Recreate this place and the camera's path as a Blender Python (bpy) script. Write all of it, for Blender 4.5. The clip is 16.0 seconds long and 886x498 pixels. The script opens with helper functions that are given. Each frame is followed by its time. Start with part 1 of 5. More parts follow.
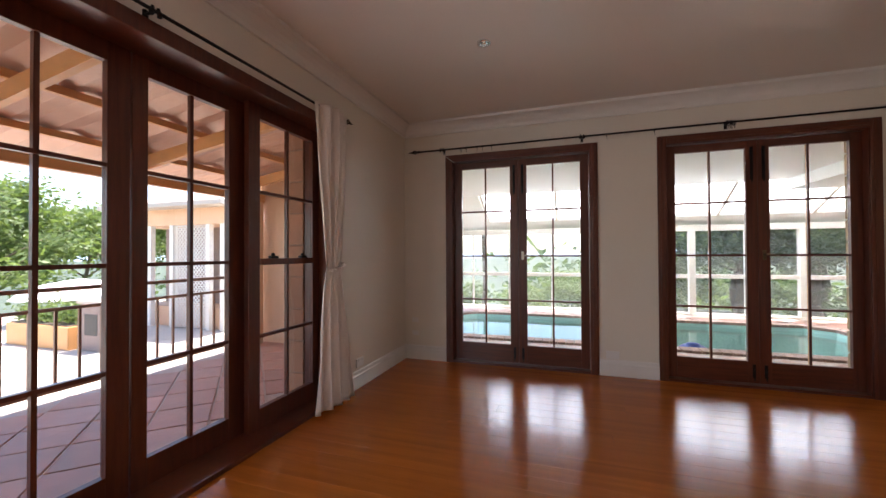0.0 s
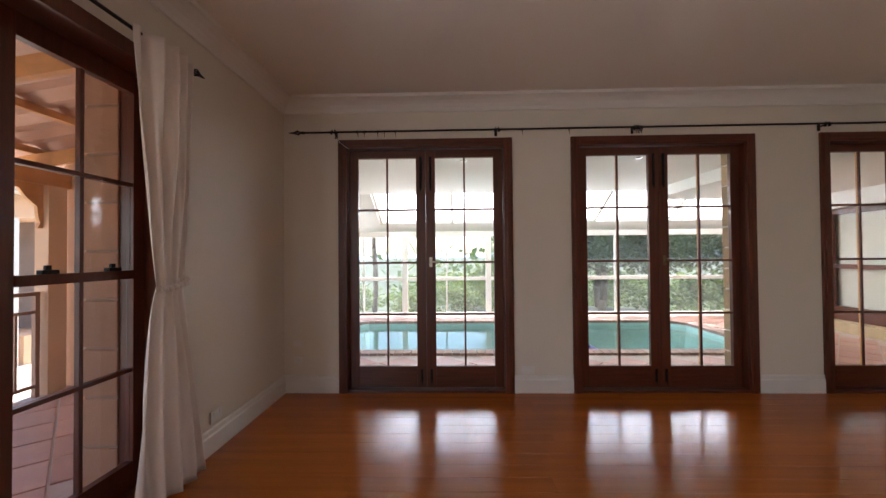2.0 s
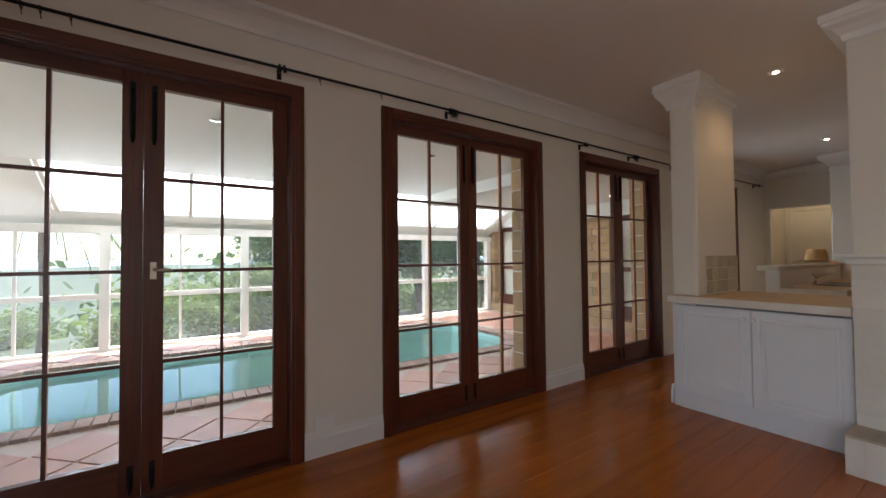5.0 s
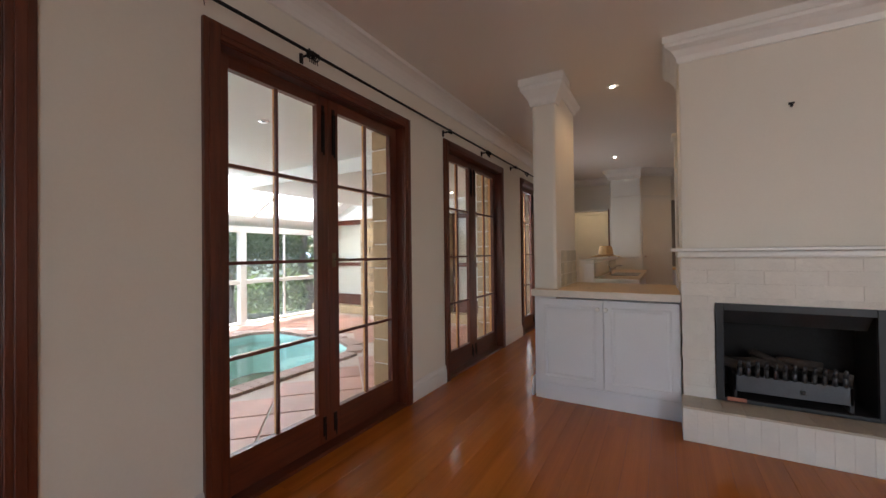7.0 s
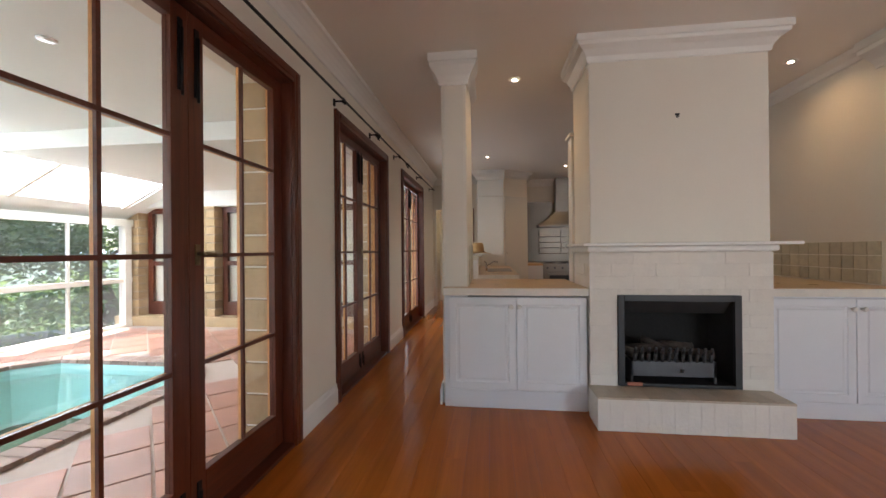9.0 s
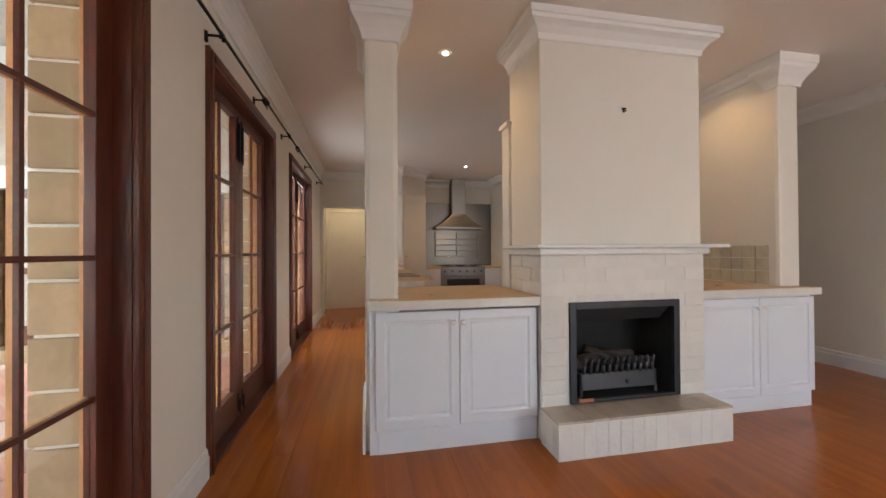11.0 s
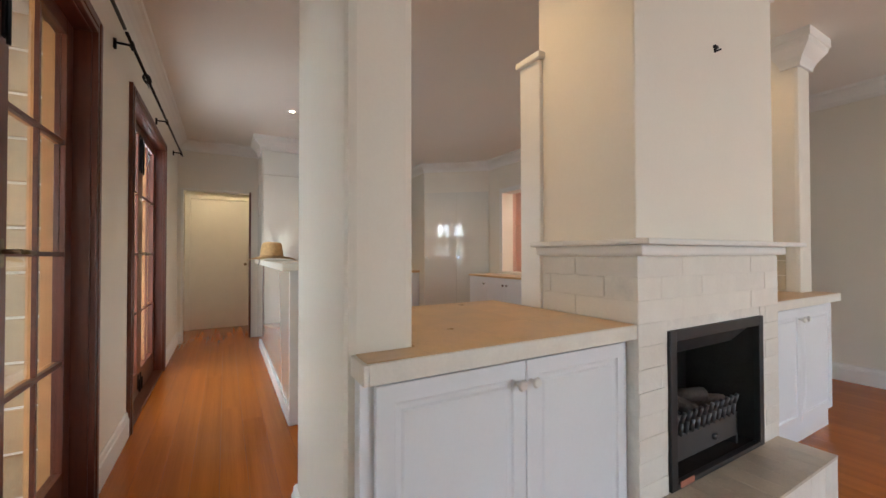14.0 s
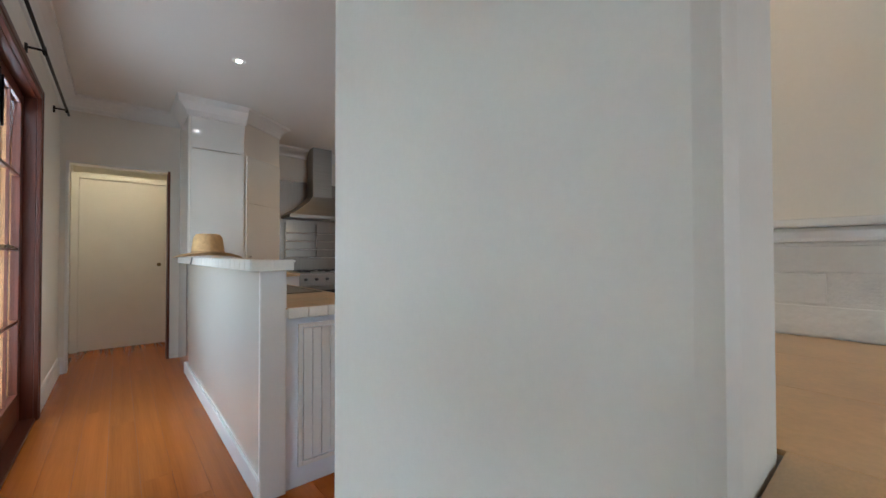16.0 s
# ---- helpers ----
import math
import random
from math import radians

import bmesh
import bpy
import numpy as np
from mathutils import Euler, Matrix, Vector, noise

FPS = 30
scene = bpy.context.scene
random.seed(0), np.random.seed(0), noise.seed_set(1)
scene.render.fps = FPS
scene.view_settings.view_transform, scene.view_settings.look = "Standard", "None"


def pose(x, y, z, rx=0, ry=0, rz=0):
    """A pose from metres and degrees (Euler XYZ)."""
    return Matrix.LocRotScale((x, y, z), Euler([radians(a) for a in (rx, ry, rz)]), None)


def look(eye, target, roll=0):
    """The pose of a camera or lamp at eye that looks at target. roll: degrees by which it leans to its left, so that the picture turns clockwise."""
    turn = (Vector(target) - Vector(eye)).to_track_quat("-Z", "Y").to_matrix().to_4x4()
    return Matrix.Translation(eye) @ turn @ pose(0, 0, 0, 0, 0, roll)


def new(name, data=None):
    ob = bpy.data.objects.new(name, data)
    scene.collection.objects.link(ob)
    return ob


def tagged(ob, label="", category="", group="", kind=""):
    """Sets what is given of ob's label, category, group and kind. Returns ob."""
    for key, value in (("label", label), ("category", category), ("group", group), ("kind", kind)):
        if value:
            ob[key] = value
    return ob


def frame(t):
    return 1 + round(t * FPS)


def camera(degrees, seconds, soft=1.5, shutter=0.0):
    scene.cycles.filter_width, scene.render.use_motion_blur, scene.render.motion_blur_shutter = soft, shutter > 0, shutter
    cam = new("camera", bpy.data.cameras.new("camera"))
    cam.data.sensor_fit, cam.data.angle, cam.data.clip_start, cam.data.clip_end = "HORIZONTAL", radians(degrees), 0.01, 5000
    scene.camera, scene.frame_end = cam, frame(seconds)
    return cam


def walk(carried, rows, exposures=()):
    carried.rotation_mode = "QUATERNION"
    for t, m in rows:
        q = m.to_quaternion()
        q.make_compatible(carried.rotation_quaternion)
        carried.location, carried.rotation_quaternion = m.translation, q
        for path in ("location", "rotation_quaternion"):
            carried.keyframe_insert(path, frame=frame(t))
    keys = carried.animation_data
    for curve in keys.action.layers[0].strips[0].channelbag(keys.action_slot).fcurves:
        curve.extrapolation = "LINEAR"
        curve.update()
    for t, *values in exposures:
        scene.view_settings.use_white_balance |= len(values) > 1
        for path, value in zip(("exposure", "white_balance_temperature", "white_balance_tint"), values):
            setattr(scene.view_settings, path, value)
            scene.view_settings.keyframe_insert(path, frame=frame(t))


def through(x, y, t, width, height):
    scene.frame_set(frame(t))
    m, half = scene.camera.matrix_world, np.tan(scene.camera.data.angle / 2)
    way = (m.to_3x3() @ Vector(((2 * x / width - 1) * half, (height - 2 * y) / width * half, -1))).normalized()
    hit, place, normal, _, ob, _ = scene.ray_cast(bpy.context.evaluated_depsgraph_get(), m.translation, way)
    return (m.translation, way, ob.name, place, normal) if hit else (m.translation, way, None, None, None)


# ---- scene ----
cam = camera(98.2, 16.0)
PATH = [
    (0, (0.696, 0.624, 1.212), (0.063, 2.521, 1.236), -0.30),
    (0.5, (0.621, 0.746, 1.209), (0.121, 2.682, 1.225), -0.25),
    (1, (0.538, 0.909, 1.220), (0.176, 2.876, 1.249), -0.40),
    (1.5, (0.470, 1.079, 1.239), (0.255, 3.067, 1.273), -0.35),
    (2, (0.403, 1.245, 1.253), (0.354, 3.244, 1.283), -0.50),
    (2.5, (0.383, 1.396, 1.258), (0.528, 3.391, 1.274), -0.50),
    (3, (0.367, 1.582, 1.246), (0.725, 3.549, 1.274), -0.50),
    (3.5, (0.344, 1.754, 1.269), (0.910, 3.672, 1.279), -0.45),
    (4, (0.332, 1.938, 1.257), (1.088, 3.790, 1.273), -0.50),
    (6.3, (0.413, 2.734, 1.228), (1.964, 3.995, 1.263), -0.70),
    (6.5, (0.431, 2.810, 1.230), (2.045, 3.991, 1.254), -0.70),
    (7, (0.522, 2.941, 1.222), (2.256, 3.937, 1.243), -0.65),
    (7.5, (0.600, 3.085, 1.214), (2.433, 3.884, 1.232), -0.50),
    (8, (0.662, 3.248, 1.208), (2.569, 3.852, 1.228), -0.45),
    (8.5, (0.720, 3.418, 1.199), (2.674, 3.842, 1.215), -0.70),
    (9, (0.811, 3.539, 1.198), (2.796, 3.785, 1.202), -0.50),
    (11.5, (1.624, 3.982, 1.192), (3.557, 3.468, 1.212), -0.30),
    (12, (1.821, 4.041, 1.183), (3.723, 3.424, 1.203), -0.10),
    (12.5, (2.034, 4.080, 1.183), (3.902, 3.365, 1.199), -0.10),
    (13, (2.255, 4.135, 1.187), (4.081, 3.320, 1.207), -0.10),
    (13.5, (2.507, 4.167, 1.164), (4.291, 3.263, 1.186), -0.10),
    (14, (2.770, 4.197, 1.179), (4.509, 3.210, 1.206), -0.10),
    (14.5, (3.020, 4.238, 1.171), (4.708, 3.166, 1.198), -0.10),
    (15, (3.248, 4.273, 1.159), (4.881, 3.119, 1.187), 0.00),
    (15.5, (3.480, 4.287, 1.136), (5.060, 3.062, 1.172), 0.00),
    (16, (3.697, 4.309, 1.140), (5.225, 3.018, 1.170), -0.10),
]
EXPOSURES = [(0.0, 2.0, 6500, 19), (2.0, 1.95, 6500, 18), (4.0, 1.60, 6300, 14), (6.5, 1.97, 6300, 16), (8.0, 2.2, 6300, 15), (9.0, 2.33, 6300, 14),
             (11.5, 2.82, 6300, 14), (13.0, 2.96, 6300, 12), (14.5, 2.86, 6000, 10), (15.5, 2.80, 5600, 8), (16.0, 2.76, 5300, 5)]
walk(cam, [(t, look(eye, target, roll)) for t, eye, target, roll in PATH], EXPOSURES)

# ---- light ----
SUN_FROM = Vector((0.12, 0.26, 0.95)).normalized()
world = bpy.data.worlds.new("world")
scene.world = world
world.use_nodes = True
wn = world.node_tree.nodes
sky = wn.new("ShaderNodeTexSky")
sky.sky_type, sky.sun_disc = "NISHITA", False
sky.sun_elevation = math.asin(SUN_FROM.z)
sky.sun_rotation = math.atan2(SUN_FROM.x, SUN_FROM.y)
wn["Background"].inputs["Strength"].default_value = 0.15
world.node_tree.links.new(sky.outputs["Color"], wn["Background"].inputs["Color"])
sun = new("sun", bpy.data.lights.new("sun", "SUN"))
sun.data.energy, sun.data.angle, sun.data.color = 4.2, radians(0.5), (1.0, 0.95, 0.87)
sun.matrix_world = look(SUN_FROM * 30, (0, 0, 0))


def area_lamp(name, at, to, sx, sy, watts, colour):
    ob = new(name, bpy.data.lights.new(name, "AREA"))
    ob.data.shape, ob.data.size, ob.data.size_y, ob.data.energy, ob.data.color = "RECTANGLE", sx, sy, watts, colour
    ob.matrix_world = look(at, to)
    return ob


# daylight in the opening of the last glazed door, and in the west opening behind the walk
area_lamp("door_daylight", (6.85, 4.93, 1.2), (6.85, 3.0, 1.0), 1.35, 1.95, 5.0, (0.90, 0.96, 1.0))
area_lamp("window_daylight", (-1.36, 0.35, 1.2), (2.0, 0.35, 1.1), 1.9, 1.9, 8.0, (0.95, 0.98, 1.0))

# daylight in the sloping skylight over the pool
area_lamp("skylight_daylight", (2.75, 9.25, 2.30), (2.75, 8.36, 0.52), 7.7, 1.05, 52.0, (0.93, 0.98, 1.0))

# ---- materials ----


def material(name, base, rough=0.5, metal=0.0, vary=0.12, scale=6.0, fine=90.0, bump=0.0, bump_scale=60.0, coat=0.0,
             stretch=(1, 1, 1), island=0.0, per_object=0.0, tint=None, coat_rough=0.1, spec=0.5):
    """Principled surface with colour variation at two scales, fine relief, and a shift per piece."""
    m = bpy.data.materials.new(name)
    m.use_nodes = True
    nt = m.node_tree
    n, link = nt.nodes, nt.links.new
    b = n["Principled BSDF"]
    b.inputs["Roughness"].default_value = rough
    b.inputs["Metallic"].default_value = metal
    b.inputs["Coat Weight"].default_value = coat
    b.inputs["Coat Roughness"].default_value = coat_rough
    b.inputs["Specular IOR Level"].default_value = spec
    tc = n.new("ShaderNodeTexCoord")
    mp = n.new("ShaderNodeMapping")
    mp.inputs["Scale"].default_value = stretch
    link(tc.outputs["Object"], mp.inputs["Vector"])
    big = n.new("ShaderNodeTexNoise")
    big.inputs["Scale"].default_value, big.inputs["Detail"].default_value = scale, 4
    small = n.new("ShaderNodeTexNoise")
    small.inputs["Scale"].default_value, small.inputs["Detail"].default_value = fine, 3
    source = mp.outputs["Vector"]
    if per_object or island:
        # each piece reads its own stretch of the grain
        info = n.new("ShaderNodeObjectInfo") if per_object else n.new("ShaderNodeNewGeometry")
        rnd = info.outputs["Random"] if per_object else info.outputs["Random Per Island"]
        shift = n.new("ShaderNodeVectorMath")
        shift.operation = "ADD"
        grow = n.new("ShaderNodeVectorMath")
        grow.operation = "SCALE"
        grow.inputs[0].default_value = (37.0, 19.0, 53.0)
        link(rnd, grow.inputs["Scale"])
        link(mp.outputs["Vector"], shift.inputs[0])
        link(grow.outputs[0], shift.inputs[1])
        source = shift.outputs[0]
    link(source, big.inputs["Vector"])
    link(source, small.inputs["Vector"])
    mix = n.new("ShaderNodeMath")
    mix.operation = "MULTIPLY_ADD"
    link(small.outputs["Fac"], mix.inputs[0])
    mix.inputs[1].default_value = 0.5
    link(big.outputs["Fac"], mix.inputs[2])
    ramp = n.new("ShaderNodeMapRange")
    ramp.inputs["From Min"].default_value, ramp.inputs["From Max"].default_value = 0.45, 1.05
    ramp.inputs["To Min"].default_value, ramp.inputs["To Max"].default_value = 0.0, 1.0
    link(mix.outputs[0], ramp.inputs["Value"])
    col = n.new("ShaderNodeMix")
    col.data_type = "RGBA"
    dark = [c * (1 - vary) for c in base]
    light = [min(1, c * (1 + vary)) for c in base]
    if tint:
        dark = [c * (1 - vary) for c in tint]
    col.inputs["A"].default_value, col.inputs["B"].default_value = (*dark, 1), (*light, 1)
    link(ramp.outputs[0], col.inputs["Factor"])
    out = col.outputs["Result"]
    amount = per_object or island
    if amount:
        hsv = n.new("ShaderNodeHueSaturation")
        v = n.new("ShaderNodeMapRange")
        v.inputs["To Min"].default_value, v.inputs["To Max"].default_value = 1 - amount, 1 + amount
        link(rnd, v.inputs["Value"])
        link(v.outputs[0], hsv.inputs["Value"])
        link(out, hsv.inputs["Color"])
        out = hsv.outputs["Color"]
    link(out, b.inputs["Base Color"])
    r = n.new("ShaderNodeMapRange")
    r.inputs["To Min"].default_value, r.inputs["To Max"].default_value = max(0.02, rough * 0.8), min(1, rough * 1.2)
    link(big.outputs["Fac"], r.inputs["Value"])
    link(r.outputs[0], b.inputs["Roughness"])
    if bump:
        bn = n.new("ShaderNodeTexNoise")
        bn.inputs["Scale"].default_value, bn.inputs["Detail"].default_value = bump_scale, 4
        link(source, bn.inputs["Vector"])
        bp = n.new("ShaderNodeBump")
        bp.inputs["Strength"].default_value, bp.inputs["Distance"].default_value = bump, 0.01
        link(bn.outputs["Fac"], bp.inputs["Height"])
        link(bp.outputs["Normal"], b.inputs["Normal"])
    return m


def glass_material(name, tint, gloss=1.0, ripple=0.0):
    """Clear sheet: what lies behind shows through, and the surface mirrors by Fresnel."""
    m = bpy.data.materials.new(name)
    m.use_nodes = True
    nt = m.node_tree
    n, link = nt.nodes, nt.links.new
    n.remove(n["Principled BSDF"])
    tr = n.new("ShaderNodeBsdfTransparent")
    tr.inputs["Color"].default_value = (*tint, 1)
    gl = n.new("ShaderNodeBsdfGlossy")
    gl.inputs["Roughness"].default_value = 0.01
    fr = n.new("ShaderNodeLayerWeight")
    pw = n.new("ShaderNodeMath")
    pw.operation = "POWER"
    pw.inputs[1].default_value = 5.0
    link(fr.outputs["Facing"], pw.inputs[0])
    sc = n.new("ShaderNodeMath")
    sc.operation = "MULTIPLY_ADD"
    sc.inputs[1].default_value, sc.inputs[2].default_value = 0.9 * gloss, 0.022 * gloss
    link(pw.outputs[0], sc.inputs[0])
    mx = n.new("ShaderNodeMixShader")
    link(sc.outputs[0], mx.inputs[0])
    link(tr.outputs[0], mx.inputs[1])
    link(gl.outputs[0], mx.inputs[2])
    link(mx.outputs[0], n["Material Output"].inputs["Surface"])
    if ripple:
        tc = n.new("ShaderNodeTexCoord")
        bn = n.new("ShaderNodeTexNoise")
        bn.inputs["Scale"].default_value = 2.2
        bn.inputs["Detail"].default_value = 2
        bp = n.new("ShaderNodeBump")
        bp.inputs["Strength"].default_value, bp.inputs["Distance"].default_value = ripple, 0.05
        link(tc.outputs["Object"], bn.inputs["Vector"])
        link(bn.outputs["Fac"], bp.inputs["Height"])
        link(bp.outputs["Normal"], gl.inputs["Normal"])
        link(bp.outputs["Normal"], fr.inputs["Normal"])
    return m


def emitter(name, colour, strength):
    m = bpy.data.materials.new(name)
    m.use_nodes = True
    b = m.node_tree.nodes["Principled BSDF"]
    b.inputs["Base Color"].default_value = (*colour, 1)
    b.inputs["Emission Color"].default_value = (*colour, 1)
    b.inputs["Emission Strength"].default_value = strength
    return m


def leafy(name, a, c):
    """Leaves: two greens shifted per leaf, letting some light through."""
    m = material(name, a, 0.55, vary=0.35, scale=1.2, fine=12, island=0.35, tint=c)
    n, link = m.node_tree.nodes, m.node_tree.links.new
    b = n["Principled BSDF"]
    tl = n.new("ShaderNodeBsdfTranslucent")
    tl.inputs["Color"].default_value = (a[0] * 1.6, a[1] * 1.7, a[2] * 0.9, 1)
    ad = n.new("ShaderNodeMixShader")
    ad.inputs[0].default_value = 0.35
    link(b.outputs[0], ad.inputs[1])
    link(tl.outputs[0], ad.inputs[2])
    link(ad.outputs[0], n["Material Output"].inputs["Surface"])
    return m


def sheeting(name, colour, clear, through=0.7):
    """Sheet or cloth that lets light through."""
    m = material(name, colour, 0.5, vary=0.08, scale=3)
    n, link = m.node_tree.nodes, m.node_tree.links.new
    tl = n.new("ShaderNodeBsdfTranslucent")
    tl.inputs["Color"].default_value = (*colour, 1)
    tp = n.new("ShaderNodeBsdfTransparent")
    m1, m2 = n.new("ShaderNodeMixShader"), n.new("ShaderNodeMixShader")
    m1.inputs[0].default_value, m2.inputs[0].default_value = through, clear
    link(n["Principled BSDF"].outputs[0], m1.inputs[1])
    link(tl.outputs[0], m1.inputs[2])
    link(m1.outputs[0], m2.inputs[1])
    link(tp.outputs[0], m2.inputs[2])
    link(m2.outputs[0], n["Material Output"].inputs["Surface"])
    return m


WALL = material("wall_paint", (0.78, 0.73, 0.64), 0.55, vary=0.03, scale=1.5, bump=0.06, bump_scale=180)
CEIL = material("ceiling_paint", (0.80, 0.755, 0.69), 0.36, vary=0.03, scale=1.0, bump=0.04, bump_scale=150)
TRIM = material("trim_gloss", (0.80, 0.78, 0.74), 0.32, vary=0.03, scale=4)
CABINET = material("cabinet_paint", (0.77, 0.79, 0.82), 0.3, vary=0.025, scale=3, bump=0.02)
GLOSSY = material("cabinet_gloss", (0.76, 0.74, 0.68), 0.06, vary=0.02, scale=2, coat=0.6, coat_rough=0.03)
BOARD = material("floor_board", (0.43, 0.122, 0.015), 0.17, vary=0.14, scale=2.2, fine=30, stretch=(0.35, 7, 7), per_object=0.05,
                 coat=0.07, coat_rough=0.06, bump=0.015, bump_scale=9, tint=(0.36, 0.10, 0.014), spec=0.25)
GAP = material("floor_gap", (0.12, 0.045, 0.015), 0.6)
WOOD = material("cedar_stain", (0.108, 0.024, 0.009), 0.38, vary=0.4, scale=5, fine=60, stretch=(9, 9, 0.6), bump=0.08, bump_scale=14, coat=0.2)
WOODH = material("cedar_stain_rail", (0.108, 0.024, 0.009), 0.38, vary=0.4, scale=5, fine=60, stretch=(0.6, 9, 9), bump=0.08, bump_scale=14, coat=0.2)
PANE = glass_material("window_glass", (0.97, 0.985, 0.98))
IRON = material("black_iron", (0.018, 0.016, 0.016), 0.5, metal=0.6, vary=0.3, scale=20)
BRASS = material("aged_brass", (0.20, 0.15, 0.09), 0.35, metal=1.0, vary=0.25, scale=40)
# paler than BRASS, for the handle of door_1
PALE_BRASS = material("pale_brass", (0.70, 0.64, 0.52), 0.4, metal=0.6, vary=0.2, scale=40)
CHROME = material("chrome", (0.75, 0.75, 0.76), 0.12, metal=1.0, vary=0.05)
STEEL = material("brushed_steel", (0.27, 0.245, 0.215), 0.36, metal=1.0, vary=0.12, scale=3, fine=200, stretch=(1, 1, 30))
STEEL_DARK = material("dull_steel", (0.20, 0.175, 0.15), 0.30, metal=1.0, vary=0.15, scale=3, fine=200, stretch=(1, 30, 1))
PAINTED_BRICK = material("painted_brick", (0.76, 0.72, 0.65), 0.5, vary=0.05, scale=8, bump=0.35, bump_scale=40, per_object=0.03)
MORTAR = material("mortar", (0.745, 0.705, 0.635), 0.7, vary=0.1, scale=20, bump=0.3, bump_scale=120)
HEARTH_TILE = material("hearth_tile", (0.50, 0.42, 0.32), 0.35, vary=0.18, scale=7, bump=0.1, per_object=0.1)
BENCH_TILE = material("bench_tile", (0.62, 0.42, 0.22), 0.30, vary=0.16, scale=7, bump=0.06, per_object=0.05)
EDGE_TILE = material("bench_edge_tile", (0.74, 0.70, 0.62), 0.3, vary=0.08, scale=7, per_object=0.05)
WALL_TILE = material("wall_tile", (0.52, 0.46, 0.33), 0.35, vary=0.15, scale=14, per_object=0.16, bump=0.08)
BLACK = material("firebox_black", (0.012, 0.012, 0.013), 0.45, vary=0.3, scale=12)
SOOT = material("firebox_lining", (0.02, 0.018, 0.017), 0.85, vary=0.5, scale=6, bump=0.3, bump_scale=25)
TERRACOTTA = material("terracotta", (0.50, 0.26, 0.19), 0.42, vary=0.22, scale=4, fine=50, per_object=0.14, bump=0.08, bump_scale=30)
GROUT = material("grout", (0.56, 0.46, 0.40), 0.9, vary=0.1, scale=10)
STONE = material("sandstone", (0.46, 0.33, 0.19), 0.85, vary=0.22, scale=5, fine=40, per_object=0.16, bump=0.5, bump_scale=22)
STONE_JOINT = material("stone_mortar", (0.40, 0.34, 0.27), 0.9, vary=0.1, scale=15)
SOFFIT = material("soffit_paint", (0.84, 0.86, 0.84), 0.6, vary=0.03, scale=1)
FRAME_WHITE = material("screen_frame", (0.78, 0.74, 0.66), 0.45, vary=0.05, scale=5)
POOL = material("pool_lining", (0.60, 0.90, 0.87), 0.5, vary=0.06, scale=2, tint=(0.54, 0.87, 0.84))
WATER = glass_material("pool_water", (0.88, 0.98, 0.96), 1.0, 0.10)
COPING = material("coping_brick", (0.42, 0.30, 0.25), 0.75, vary=0.2, scale=10, per_object=0.15, bump=0.3)
ORANGE = material("verandah_timber", (0.68, 0.34, 0.13), 0.45, vary=0.15, scale=4, fine=40, stretch=(4, 0.6, 4))
PEACH = material("peach_render", (0.72, 0.47, 0.30), 0.7, vary=0.06, scale=2, bump=0.1)
RAIL = material("rail_paint", (0.30, 0.15, 0.09), 0.4, vary=0.1)
ROOF_METAL = material("corrugated_sheet", (0.60, 0.35, 0.24), 0.4, metal=0.1, vary=0.15, scale=3, fine=30)
# slightly milky glass, added to put a pale haze over the trees
HAZE_PANE = sheeting("haze_glass", (0.80, 0.82, 0.80), 0.94)
SHEET = sheeting("roof_sheet", (0.93, 0.95, 0.96), 0.40)
GRASS = material("hill_ground", (0.075, 0.095, 0.06), 0.95, vary=0.45, scale=0.05, fine=1.5, tint=(0.05, 0.075, 0.05))
CONCRETE = material("pale_paving", (0.50, 0.44, 0.37), 0.85, vary=0.12, scale=2, bump=0.1)
BARK = material("bark", (0.16, 0.12, 0.085), 0.9, vary=0.35, scale=7, bump=0.6, bump_scale=15, stretch=(3, 3, 0.6))
LEAF = leafy("leaf_green", (0.150, 0.200, 0.070), (0.090, 0.130, 0.045))
LEAF_DARK = leafy("leaf_dark", (0.125, 0.170, 0.080), (0.070, 0.105, 0.045))
CLOTH = sheeting("curtain_cloth", (0.90, 0.83, 0.77), 0.0, 0.3)
STRAW = material("straw", (0.52, 0.33, 0.14), 0.8, vary=0.25, scale=30, fine=200, bump=0.6, bump_scale=160)
DARK = material("dark_plastic", (0.02, 0.02, 0.022), 0.4)
PLASTIC = material("white_plastic", (0.80, 0.79, 0.76), 0.35, vary=0.02)
BLUE = material("blue_plastic", (0.03, 0.09, 0.42), 0.4, vary=0.1)
LAMP_ON = emitter("lamp_lit", (1.0, 0.86, 0.66), 14.0)

# ---- building helpers ----
BASE = {}


def box(bm, x0, x1, y0, y1, z0, z1, bevel=0.0):
    v = [bm.verts.new((x, y, z)) for x in (x0, x1) for y in (y0, y1) for z in (z0, z1)]
    f = [bm.faces.new([v[i] for i in q]) for q in ((0, 1, 3, 2), (4, 6, 7, 5), (0, 4, 5, 1), (2, 3, 7, 6), (0, 2, 6, 4), (1, 5, 7, 3))]
    if bevel:
        e = list({e for q in f for e in q.edges})
        bmesh.ops.bevel(bm, geom=e, offset=bevel, segments=2, affect="EDGES", profile=0.6)
    return bm


def boxes(*rows, bevel=0.0):
    bm = bmesh.new()
    for r in rows:
        box(bm, *r, bevel=bevel)
    return bm


def prism(bm, pts, z0, z1):
    """Upright prism over a plan outline given counter-clockwise."""
    lo = [bm.verts.new((x, y, z0)) for x, y in pts]
    hi = [bm.verts.new((x, y, z1)) for x, y in pts]
    bm.faces.new(lo[::-1])
    bm.faces.new(hi)
    for i in range(len(pts)):
        j = (i + 1) % len(pts)
        bm.faces.new((lo[i], lo[j], hi[j], hi[i]))
    return bm


